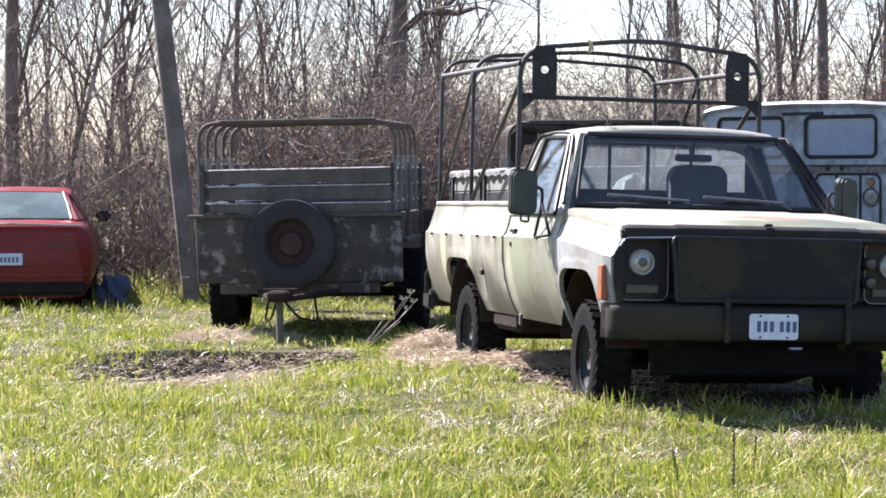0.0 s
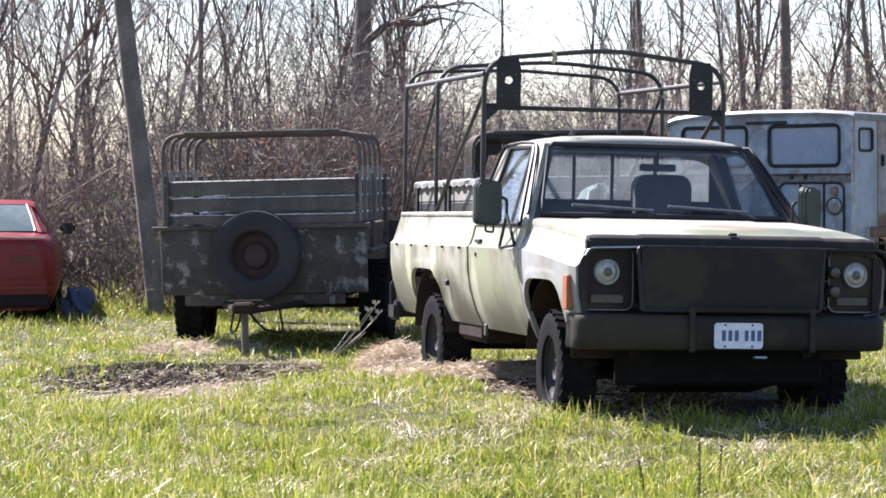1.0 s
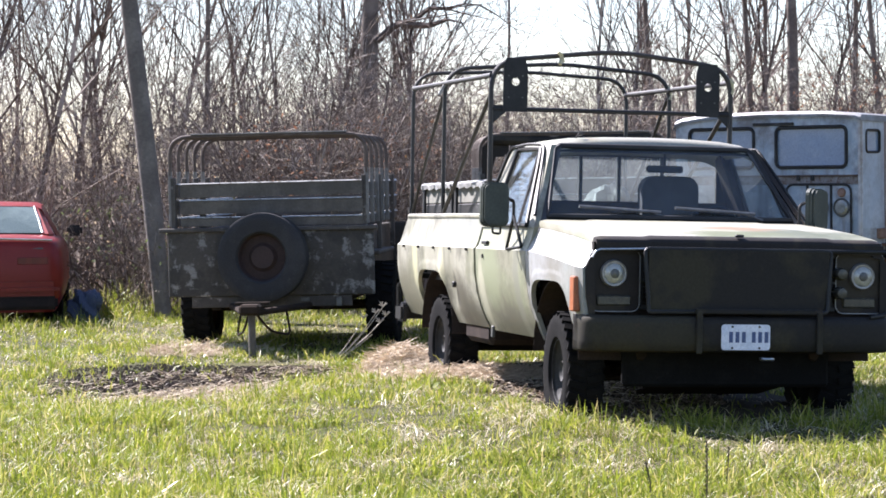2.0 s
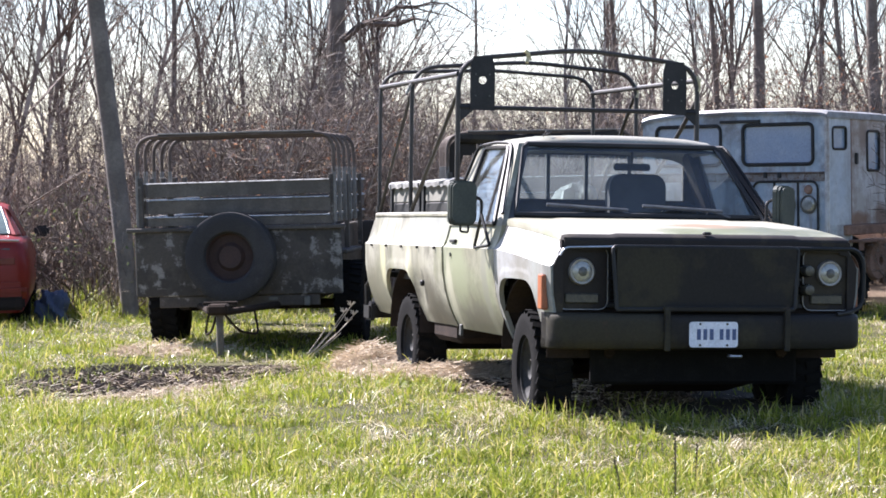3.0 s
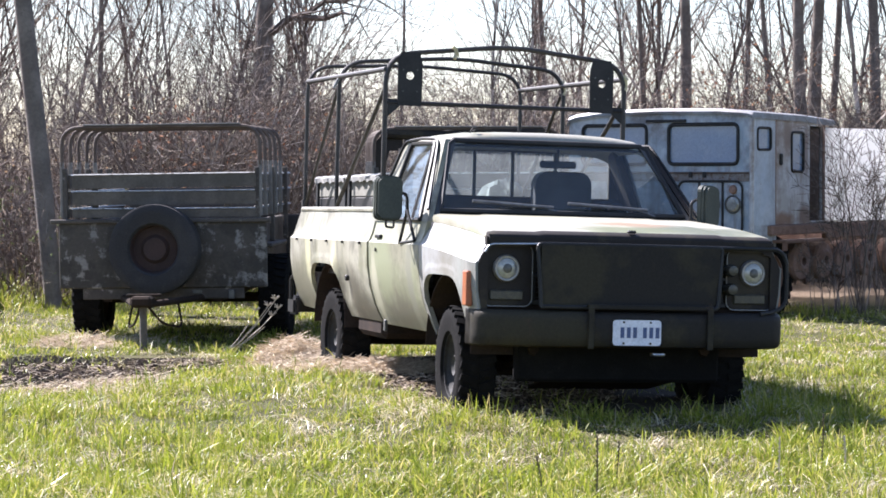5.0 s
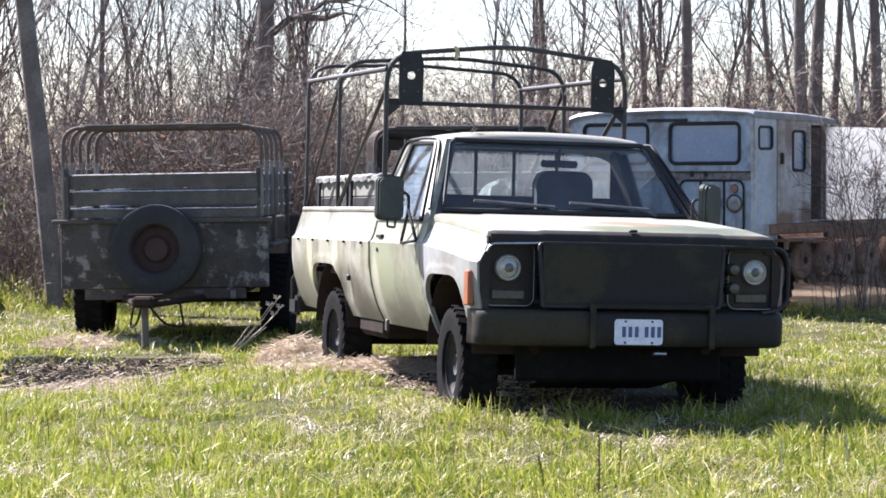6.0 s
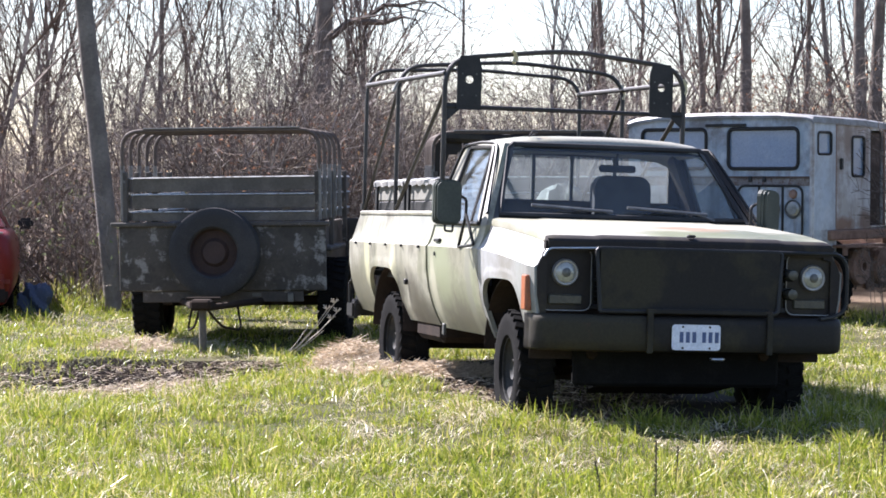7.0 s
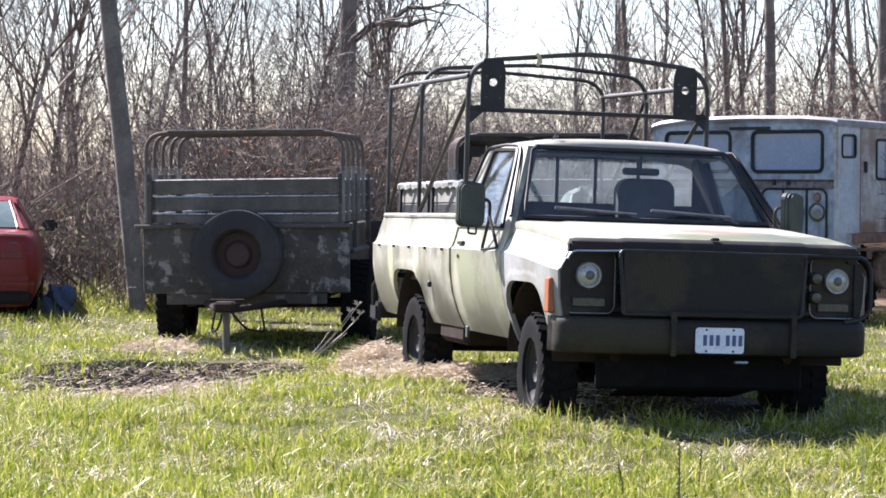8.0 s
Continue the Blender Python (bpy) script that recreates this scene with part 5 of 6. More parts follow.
DARK_RUST = worn("dark_rust", (0.078, 0.0546, 0.0442), (0.13, 0.091, 0.0715), (0.26, 0.26, 0.26), 5.0, 45, 0.9)
WHITE = worn("dirty_white_sheet", (0.777, 0.7718, 0.756), (0.82, 0.82, 0.819), (0.4725, 0.441, 0.399), 1.2, 40, 0.6, stains=(0.64, 0.8))
SHEET = islands("translucent_white_sheet", [(0.0, (0.84, 0.84, 0.83)), (1.0, (0.88, 0.88, 0.87))], 0.5, 0.8)
BAND = worn("rust_stained_band", (0.17, 0.15, 0.135), (0.26, 0.25, 0.245), (0.11, 0.07, 0.05), 5.0, 50, 0.8, bumps=0.3, stains=(0.5, 0.6))
# opaque panes whose blue base colour stands for reflected sky
SKY_TINTED_GLASS = worn("sky_tinted_pane", (0.20, 0.265, 0.36), (0.24, 0.30, 0.38), (0.29, 0.33, 0.38), 1.5, 60, 0.12, 0.0, bumps=0.02, spec=0.5)
# x runs along the side to the rear, y across the front to the far corner
VAN = pose(3.24, 25.0, 0, 0, 0, 52.4)
van = thing("forward_control_truck", VAN, "pale blue-white forward-control truck with rust stains", "truck")
WX = 2.3


def wall_with_holes(axis, at, thick, u0, u1, z0, z1, holes):
    """A wall in strips round its openings: holes are (u0, u1, z0, z1), side by side."""
    us = sorted({u0, u1} | {u for h in holes for u in h[:2]})
    zs = sorted({z0, z1} | {z for h in holes for z in h[2:]})
    solid = {(i, j) for i in range(len(us) - 1) for j in range(len(zs) - 1)
             if not any(a <= us[i] and us[i + 1] <= b and c <= zs[j] and zs[j + 1] <= d for a, b, c, d in holes)}
    bm, made = bmesh.new(), {}

    def corner(i, j, k):
        if (i, j, k) not in made:
            off = at + k * thick
            made[i, j, k] = bm.verts.new((us[i], off, zs[j]) if axis == "x" else (off, us[i], zs[j]))
        return made[i, j, k]
    for i, j in solid:
        for k in (0, 1):
            bm.faces.new([corner(i + p, j + q, k) for p, q in ((0, 0), (1, 0), (1, 1), (0, 1))])
        for di, dj, e in ((-1, 0, ((0, 0), (0, 1))), (1, 0, ((1, 0), (1, 1))), (0, -1, ((0, 0), (1, 0))), (0, 1, ((0, 1), (1, 1)))):
            if (i + di, j + dj) not in solid:
                (p, q), (r, t) = e
                bm.faces.new((corner(i + p, j + q, 0), corner(i + r, j + t, 0), corner(i + r, j + t, 1), corner(i + p, j + q, 1)))
    return bm


part("front_wall", wall_with_holes("y", 0.0, 0.03, 0.0, WX, 0.74, 2.15, [(0.17, 1.02, 1.61, 2.03), (1.30, 2.12, 1.61, 2.03)]), PALE, van)
part("side_wall", wall_with_holes("x", 0.0, 0.03, 0.475, 1.55, 0.97, 2.075, [(0.82, 1.08, 1.53, 1.95), (1.22, 1.50, 1.0, 2.02)]), RUSTING, van)
part("cab_door", wall_with_holes("x", -0.004, 0.03, 0.03, 0.474, 0.97, 2.13, [(0.10, 0.38, 1.76, 1.99)]), DOOR_BLUE, van, "pale blue cab door")
part("door_leaf", one_box((0.0, -0.012, 1.0), (0.30, 0.012, 2.0), 0.006), DARK_RUST, van, "dark brown door leaf standing ajar", m=pose(1.49, 0.035, 0, 0, 0, 142))
part("lower_side", one_box((0.03, 0.0, 0.74), (0.5, 0.03, 0.97)), PALE, van)
part("far_wall", one_box((0.03, WX - 0.03, 0.74), (1.55, WX, 2.0)), PALE, van)
part("rear_wall", one_box((1.52, 0.03, 0.97), (1.55, WX - 0.03, 2.06)), PALE, van)
part("floor_plate", one_box((0.03, 0.03, 0.92), (1.52, WX - 0.03, 0.97)), RUST, van)
roof_rows = []
for y, dz in ((-0.02, -0.05), (-0.015, -0.015), (0.05, 0.005), (0.4, 0.03), (1.15, 0.04), (1.9, 0.025), (WX - 0.1, -0.01), (WX, -0.04), (WX + 0.01, -0.09)):
    roof_rows.append([(-0.03, y, 2.165 + dz - 0.03), (0.0, y, 2.165 + dz), (1.1, y, 2.14 + dz), (1.75, y, 2.10 + dz)])
part("roof", grid(bmesh.new(), roof_rows, (0, 0, -0.03)), ROOFING, van, "chalky stained roof", smooth=True)
for y0, y1 in ((0.17, 1.02), (1.30, 2.12)):
    pw = part("windscreen", prism(bmesh.new(), [(0.012, (y0 + y1) / 2 + p, 1.82 + q) for p, q in round_rect(y1 - y0, 0.42, 0.05)], (0, 0, 0), (0.008, 0, 0)), SKY_TINTED_GLASS, van, "windscreen pane with the sky's blue reflection painted in")
    part("window_frame", one_rod([(-0.004, (y0 + y1) / 2 + p, 1.82 + q) for p, q in round_rect(y1 - y0, 0.42, 0.06)], 0.02, 6, True), BLACK, pw)
for x0, x1, z0, z1 in ((0.10, 0.38, 1.76, 1.99), (0.82, 1.08, 1.53, 1.95)):
    pw = part("side_window", one_box((x0, 0.012, z0), (x1, 0.02, z1)), SKY_TINTED_GLASS, van)
    part("window_frame", one_rod([((x0 + x1) / 2 + p, -0.004, (z0 + z1) / 2 + q) for p, q in round_rect(x1 - x0, z1 - z0, 0.04)], 0.014, 6, True), BLACK, pw)
part("visor_bar", one_box((-0.02, 0.03, 1.51), (0.0, WX - 0.03, 1.53), 0.006), DARK_RUST, van)
part("front_band", one_box((-0.008, 0.03, 1.43), (0.0, WX - 0.03, 1.51), 0.003), BAND, van, "rust-brown band below the windscreen")
part("corner_post", one_box((-0.012, -0.012, 0.76), (0.035, 0.035, 2.10), 0.012, segs=2), RUSTING, van)
part("drip_rail", one_box((-0.025, 0.8, 2.055), (0.0, 1.3, 2.085), 0.005), BLACK, van)
for y in (0.55, 0.72, 1.5, 1.75):
    part("wiper_block", one_box((-0.03, y, 1.47), (0.0, y + 0.04, 1.53), 0.005), BLACK, van)
# lamp panel
lampp = part("lamp_panel", prism(bmesh.new(), [(-0.012, 0.50 + p, 1.15 + q) for p, q in round_rect(0.78, 0.56, 0.08)], (0, 0, 0), (0.012, 0, 0)), PALE, van)
part("panel_edge", one_rod([(-0.016, 0.50 + p, 1.15 + q) for p, q in round_rect(0.78, 0.56, 0.08)], 0.013, 6, True), BLACK, lampp)
for y in (0.345, 0.63):
    part("divider", one_box((-0.022, y - 0.012, 0.88), (-0.012, y + 0.012, 1.42)), BLACK, lampp)
for y in (0.22, 0.47):
    hl = part("headlamp", lathe(bmesh.new(), [(0, -0.03), (0.06, -0.024), (0.085, 0.0)], 20), LENS, van, smooth=True, m=pose(-0.018, y, 1.19, 0, 0, -90))
    part("lamp_ring", one_rod([(0.09 * math.cos(2 * math.pi * k / 20), -0.004, 0.09 * math.sin(2 * math.pi * k / 20)) for k in range(20)], 0.010, 6, True), TRIM, hl)
part("marker_lamp", lathe(bmesh.new(), [(0, -0.03), (0.04, -0.025), (0.05, 0.0)], 16), RUST, van, m=pose(-0.014, 0.22, 1.345, 0, 0, -90))
part("front_skirt", one_box((-0.012, 0.02, 0.75), (0.0, WX - 0.02, 0.90)), BLACK, van)
part("bumper", one_box((-0.14, 0.0, 0.50), (-0.04, WX, 0.68), 0.02), RUST, van)
part("door_seam", one_box((0.475, -0.006, 0.99), (0.49, 0.0, 2.08)), RUST, van)
part("door_handle", one_box((0.56, -0.03, 1.60), (0.60, 0.0, 1.72), 0.008), BLACK, van)
part("doorway_edge", one_box((1.50, -0.012, 1.0), (1.54, 0.0, 2.05)), RUST, van)
part("sill", one_box((0.32, -0.05, 0.86), (1.55, 0.02, 0.965), 0.01), RUST, van, "rusty broken sill")
part("step", box(one_box((0.42, -0.16, 0.78), (1.30, 0.0, 0.81), 0.005), (0.42, -0.14, 0.70), (0.50, -0.12, 0.80)), RUST, van)
for y in (0.5, 1.7):
    part("chassis_rail", one_box((-0.1, y - 0.05, 0.60), (5.2, y + 0.05, 0.78)), RUST, van)
for x in (1.04, 1.54, 2.01, 2.55, 3.15, 3.7):
    drum = part("brake_drum", lathe(bmesh.new(), [(0.05, 0.04), (0.05, -0.02), (0.09, -0.03), (0.13, 0.0), (0.19, 0.01), (0.205, 0.04), (0.20, 0.14)], 20), RUST, van, "rusty brake drum with an open hub", m=pose(x, -0.02, 0.565))
    part("axle_stub", one_rod([(0.0, 0.04, 0), (0.0, 0.5, 0)], 0.045, 8), DARK_RUST, drum)
for x in (0.55, 2.6, 3.7):
    for y, out in (((0.18, -1), (WX - 0.18, 1)) if x < 1 else ((WX - 0.18, 1),)):
        wheel(van, x, y, 0.42, 0.43, 0.26, out, RUST)
    part("axle", one_rod([(x, 0.2, 0.42), (x, WX - 0.2, 0.42)], 0.06, 8), RUST, van)
# the box is of thin white sheets that let daylight through
cargo = part("cargo_box", one_box((1.58, 0.012, 0.98), (1.60, WX - 0.05, 2.0)), SHEET, van, "white translucent box body")
part("box_panel", one_box((1.60, 0.006, 0.98), (5.6, 0.012, 2.0)), SHEET, cargo)
part("box_panel", one_box((1.60, WX - 0.056, 0.98), (5.6, WX - 0.05, 2.0)), SHEET, cargo)
part("box_top", one_box((1.58, 0.006, 2.0), (5.6, WX - 0.05, 2.006)), SHEET, cargo)
for x in (3.1, 3.9, 4.7):
    part("box_rib", one_box((x - 0.02, -0.010, 0.99), (x + 0.02, 0.005, 1.99)), WHITE, cargo)
part("bed_edge", one_box((1.6, 0.0, 0.80), (5.6, 0.06, 0.96), 0.01), RUST, van)

# ---- red car seen from behind ----
RED = worn("red_paint", (0.17, 0.014, 0.010), (0.20, 0.019, 0.012), (0.22, 0.045, 0.025), 1.5, 80, 0.35, bumps=0.02, spec=0.25)
TAIL_RED = worn("tail_lamp_red", (0.10, 0.008, 0.008), (0.13, 0.012, 0.010), (0.08, 0.01, 0.01), 8.0, 80, 0.25, bumps=0.02)
CAR = pose(-6.10, 25.6, -0.03, 0, 0, 10)
car = thing("red_car", CAR, "red fastback car parked on the grass by the brush", "car")


def car_ring(y, half, z0, z1, crown):
    pts = []
    for k in range(17):
        s = -1 + k / 8
        pts.append((half * math.copysign(abs(s) ** 0.8, s), y, z1 - crown * abs(s) ** 3))
    return pts


body_rows = []
for y, half, zt in ((0.0, 0.74, 0.86), (0.02, 0.80, 0.91), (0.06, 0.84, 0.945), (0.13, 0.868, 0.965), (0.35, 0.885, 0.985), (1.2, 0.88, 1.0), (2.6, 0.88, 0.97), (3.2, 0.87, 0.93), (4.2, 0.83, 0.80), (4.4, 0.80, 0.70)):
    prof = [(0.90, 0.17), (0.98, 0.30), (1.015, 0.45), (1.025, 0.60), (1.015, 0.72), (0.99, zt - 0.13), (0.95, zt - 0.06), (0.88, zt - 0.015), (0.76, zt + 0.005), (0.4, zt + 0.018)]
    body_rows.append([(-half * p, y, q) for p, q in prof] + [(0, y, zt + 0.02)] + [(half * p, y, q) for p, q in prof[::-1]])
shell = grid(bmesh.new(), body_rows)
sv = list(shell.verts)
shell.faces.new(sv[:21])
shell.faces.new(sv[-21:])
part("body", shell, RED, car, smooth=True)
cab_rows = []
for y, half, z in ((0.42, 0.78, 0.99), (0.75, 0.70, 1.17), (1.10, 0.62, 1.30), (1.35, 0.60, 1.335), (2.1, 0.60, 1.34), (2.45, 0.63, 1.28), (3.0, 0.74, 0.99)):
    cab_rows.append([(-0.80, y, 0.97), (-half - 0.02, y, max(0.97, z - 0.03)), (-half * 0.9, y, z), (0, y, z + 0.015), (half * 0.9, y, z), (half + 0.02, y, max(0.97, z - 0.03)), (0.80, y, 0.97)])
part("roof", grid(bmesh.new(), cab_rows[2:5], (0, 0, -0.03)), RED, car, smooth=True)
# opaque glass, its pale and dark patches painted in for reflected surroundings
CAR_GLASS = worn("painted_reflection_glass", (0.075, 0.10, 0.095), (0.11, 0.14, 0.13), (0.03, 0.036, 0.035), 2.6, 60, 0.12, bumps=0.02, spec=0.35)
part("rear_window", grid(bmesh.new(), [[(-0.66, 0.50, 1.015), (0, 0.48, 1.025), (0.66, 0.50, 1.015)], [(-0.63, 0.80, 1.17), (0, 0.79, 1.185), (0.63, 0.80, 1.17)], [(-0.55, 1.10, 1.295), (0, 1.10, 1.31), (0.55, 1.10, 1.295)]], (0, 0.01, -0.01)), CAR_GLASS, car, "rear window with pale reflections painted in", smooth=True)
for sgn in (-1, 1):
    part("rear_pillar", grid(bmesh.new(), [[(sgn * 0.66, 0.49, 1.01), (sgn * 0.73, 0.46, 1.005), (sgn * 0.78, 0.70, 1.0)], [(sgn * 0.55, 1.10, 1.30), (sgn * 0.585, 1.12, 1.30), (sgn * 0.62, 1.3, 1.28)]], (0, 0.0, -0.02)), RED, car)
    part("pillar_trim", one_rod([(sgn * 0.665, 0.485, 1.02), (sgn * 0.60, 0.85, 1.19), (sgn * 0.555, 1.09, 1.30)], 0.009, 6), CHROME, car, "thin pale window trim")
    part("side_glass", grid(bmesh.new(), [[(sgn * 0.78, 0.75, 1.0), (sgn * 0.79, 2.9, 0.99)], [(sgn * 0.62, 1.3, 1.28), (sgn * 0.63, 2.35, 1.28)]], (-sgn * 0.01, 0, 0)), CAR_GLASS, car)
    part("tail_lamp", one_box((min(sgn * 0.40, sgn * 0.74), -0.005, 0.68), (max(sgn * 0.40, sgn * 0.74), 0.03, 0.77), 0.012), TAIL_RED, car, "dark red tail lamp")
    part("reflector", one_box((min(sgn * 0.56, sgn * 0.68), 0.0, 0.845), (max(sgn * 0.56, sgn * 0.68), 0.03, 0.868), 0.006), TRIM, car)
    part("door_mirror", one_box((sgn * 0.97 - 0.09, 2.45, 0.93), (sgn * 0.97 + 0.09, 2.55, 1.06), 0.03, segs=2), BLACK, car, "black door mirror")
    for y in (0.85, 3.55):
        wheel(car, sgn * 0.76, y, 0.31, 0.315, 0.2, -sgn, TRIM, turn=90)
part("lid_edge", one_rod([(-0.78, 0.035, 0.945), (0, 0.02, 0.975), (0.78, 0.035, 0.945)], 0.012, 6), CHROME, car)
part("rear_bumper", one_box((-0.85, -0.09, 0.34), (0.85, 0.08, 0.50), 0.06, segs=4), RED, car, smooth=True)
part("lower_skirt", one_box((-0.83, -0.07, 0.20), (0.83, 0.10, 0.345), 0.03, segs=2), UNDERSIDE, car, "black lower skirt")
cp = part("number_plate", one_box((-0.155, -0.035, 0.525), (0.155, -0.015, 0.655), 0.006), PLATE, car, "pale plate with blue marks")
for k in range(6):
    part("plate_mark", one_box((-0.125 + k * 0.042, -0.038, 0.56), (-0.102 + k * 0.042, -0.035, 0.615)), INK, cp)
part("windscreen", grid(bmesh.new(), [[(-0.63, 2.42, 1.28), (0.63, 2.42, 1.28)], [(-0.74, 3.0, 0.99), (0.74, 3.0, 0.99)]], (0, 0, -0.01)), CAR_GLASS, car)

# blue sheet lying beside the car
BLUE = worn("blue_plastic", (0.045, 0.06, 0.10), (0.055, 0.075, 0.12), (0.08, 0.09, 0.11), 5, 50, 0.7, bumps=0.4)
bag = bmesh.new()
bmesh.ops.create_uvsphere(bag, u_segments=32, v_segments=22, radius=1)
for v in bag.verts:
    k = 1 + 0.16 * math.sin(v.co.x * 6 + v.co.z * 5) + 0.1 * math.sin(v.co.y * 9)
    k += 0.10 * math.sin(v.co.x * 17 + v.co.y * 11) * math.sin(v.co.z * 13)
    v.co = Vector((v.co.x * 0.17 * k, v.co.y * 0.15 * k, max(-0.02, 0.15 + v.co.z * 0.19 * k)))
bag_ob = part("blue_bag", bag, BLUE, None, smooth=True)
bag_ob.matrix_basis = pose(-5.10, 26.3, 0)
tagged(bag_ob, "crumpled blue plastic bag lying on the grass", "bag")

# ---- leaning pole ----
POLE = worn("silvered_pole", (0.1323, 0.1134, 0.095), (0.1898, 0.1642, 0.138), (0.07475, 0.06156, 0.05), 2.5, 30, 0.9, bumps=0.5)
pl = bmesh.new()
pts = [Vector((-4.345 - 0.089 * z + 0.012 * math.sin(z * 1.3), 27.0, z)) for z in (-0.1, 0.0, 0.5, 1.1, 1.8, 2.6, 3.4, 4.3, 5.4, 6.6)]
rod(pl, pts, 0.103, 16)
for i, v in enumerate(pl.verts):
    v.co.x += 0.006 * math.sin(i * 12.9)
pole_ob = part("leaning_pole", pl, POLE, None, smooth=True)
tagged(pole_ob, "leaning weathered grey wooden pole set in the ground", "pole")


# ---- dry stalks, brush and litter near by ----
def stalk(name, x, y, lines, r, mat, label, category, group="", heads=None):
    t = thing(name, pose(x, y, float(rise_array(np.array(x), np.array(y)))), label, category, group)
    for pts in lines:
        part("stem", one_rod(pts, r, 5), mat, t)
    for p in heads or ():
        bm = bmesh.new()
        for k in range(7):
            a = 2 * math.pi * k / 7
            rod(bm, [p, (p[0] + 0.035 * math.cos(a), p[1] + 0.02 * math.sin(a), p[2] + 0.03 + 0.012 * math.sin(3 * a))], 0.005, 4)
        part("seed_head", bm, mat, t, "dry branching seed head")
    return t


PALE_STEM = worn("bleached_stem", (0.42, 0.36, 0.29), (0.52, 0.46, 0.38), (0.3, 0.25, 0.2), 9, 60, 0.8)
DARK_STEM = worn("dark_stem", (0.07, 0.055, 0.035), (0.12, 0.095, 0.06), (0.05, 0.04, 0.03), 9, 60, 0.8)
tips = [(0.30, 0.0, 0.37), (0.40, 0.05, 0.41), (0.47, -0.03, 0.47), (0.44, 0.0, 0.33), (0.37, 0.04, 0.23), (0.22, -0.05, 0.24), (0.49, 0.02, 0.39)]
stalk("dry_weed", -1.88, 20.6, [[(0.05 * k - 0.1, 0.03 * k, -0.02), (tx * 0.35, ty, tz * 0.22), (tx * 0.72, ty, tz * 0.62), (tx, ty, tz)] for k, (tx, ty, tz) in enumerate(tips)], 0.0034, PALE_STEM, "bleached dry weed stalks leaning over the grass", "weed", heads=tips[:4] + tips[6:])
for x, y, h, w, mat, label in (
        (0.728, 11.2, 0.34, 0.004, DARK_STEM, "dark upright weed stalk with dry husks in the grass"), (0.872, 11.9, 0.235, 0.015, DARK_STEM, "dark upright weed stalk with dry husks in the grass"),
        (1.97, 12.4, 0.30, 0.01, DARK_STEM, "dark upright weed stalk with dry husks in the grass"), (0.49, 11.5, 0.20, -0.03, DARK_STEM, "short dark weed stalk leaning in the grass"),
        (1.69, 12.0, 0.22, 0.008, PALE_STEM, "bleached upright weed stalk in the grass"), (2.06, 12.2, 0.21, -0.006, PALE_STEM, "bleached upright weed stalk in the grass")):
    weed = stalk("upright_weed", x, y, [[(0, 0, -0.02), (w * 0.4 + 0.004, 0, h * 0.5), (w, 0, h)]], 0.0034, mat, label, "weed", "upright weeds")
    husks = bmesh.new()
    for k in range(int(h / 0.013)):
        f, side = (k + 4) / (h / 0.013 + 4), (-1) ** k
        rod(husks, [(w * f, 0, h * f), (w * f + side * 0.005, 0.002 * side, h * f + 0.006), (w * f + side * 0.003, 0, h * f + 0.011)], 0.0026, 4)
    part("husk", husks, mat, weed, "small dry husks along the stalk")

# bare bush in front of the pale truck
rgb = np.random.default_rng(31)
for x, y, h, n in ((4.50, 25.4, 1.9, 20), (4.72, 25.6, 1.7, 14), (4.95, 25.9, 2.0, 14), (4.1, 25.2, 0.8, 9), (5.4, 26.3, 1.6, 10)):
    t = thing("bare_bush", pose(x, y, -0.02), "thin leafless bush growing beside the pale truck", "bush", "bare bushes")
    segs = shrub_segs(rgb, h, n, 0.32, 2, 6, 0.05)
    segs[:, 6:8] = np.maximum(segs[:, 6:8] * 0.55, 0.0026)
    ob = new("crown", mesh_of("crown", *tubes(segs), [DARK_TWIGS]))
    ob.parent = t
# tangle below the truck bed
rows = []
for k in range(14):
    rows.append(planted(low_kinds[k % 6], rgb.uniform(3.6, 7.5), rgb.uniform(26.3, 28.5), rgb.uniform(0, 6.28), rgb.uniform(0.3, 0.5), thick=0.45))
tagged(new("undergrowth", mesh_of("undergrowth", *tubes(np.concatenate(rows)), [DARK_TWIGS])), "tangled dry undergrowth below the pale truck", "brush", kind="stuff")


# straw heap round the rear wheel, dark soil with clods in the field
def strewn(rng, n, cx, cy, ax, ay, length, r, lift, turn=0.0):
    a, q = rng.uniform(0, 6.283, n), np.sqrt(rng.random(n))
    ux, uy = q * np.cos(a) * ax, q * np.sin(a) * ay
    c, s = math.cos(turn), math.sin(turn)
    x, y = cx + c * ux - s * uy, cy + s * ux + c * uy
    z = rise_array(x, y) + lift * (1 - q ** 2) * rng.random(n) + 0.005
    d, e = rng.uniform(0, 6.283, n), rng.normal(0.05, 0.22, n)
    l = length * rng.uniform(0.5, 1.3, n)
    out = np.stack([x, y, z, x + l * np.cos(d), y + l * np.sin(d), np.maximum(z + l * e, rise_array(x, y) + 0.003), np.full(n, r), np.full(n, r * 0.7)], 1)
    return out


rgs = np.random.default_rng(41)
straw_rows = np.concatenate([strewn(rgs, 5200, -0.68, 18.1, 0.85, 0.85, 0.085, 0.0024, 0.05, 0.3), strewn(rgs, 3200, -0.50, 17.55, 0.50, 0.35, 0.09, 0.0024, 0.09), strewn(rgs, 2200, -1.15, 18.6, 0.35, 0.35, 0.09, 0.0024, 0.20), strewn(rgs, 1200, -1.1, 18.8, 0.35, 0.3, 0.08, 0.0024, 0.18), strewn(rgs, 900, -3.0, 21.6, 0.6, 0.8, 0.12, 0.003, 0.05)])
tagged(new("straw", mesh_of("straw", *tubes(straw_rows), [STRAW])), "loose dry straw heaped round the rear wheel", "straw", kind="stuff")


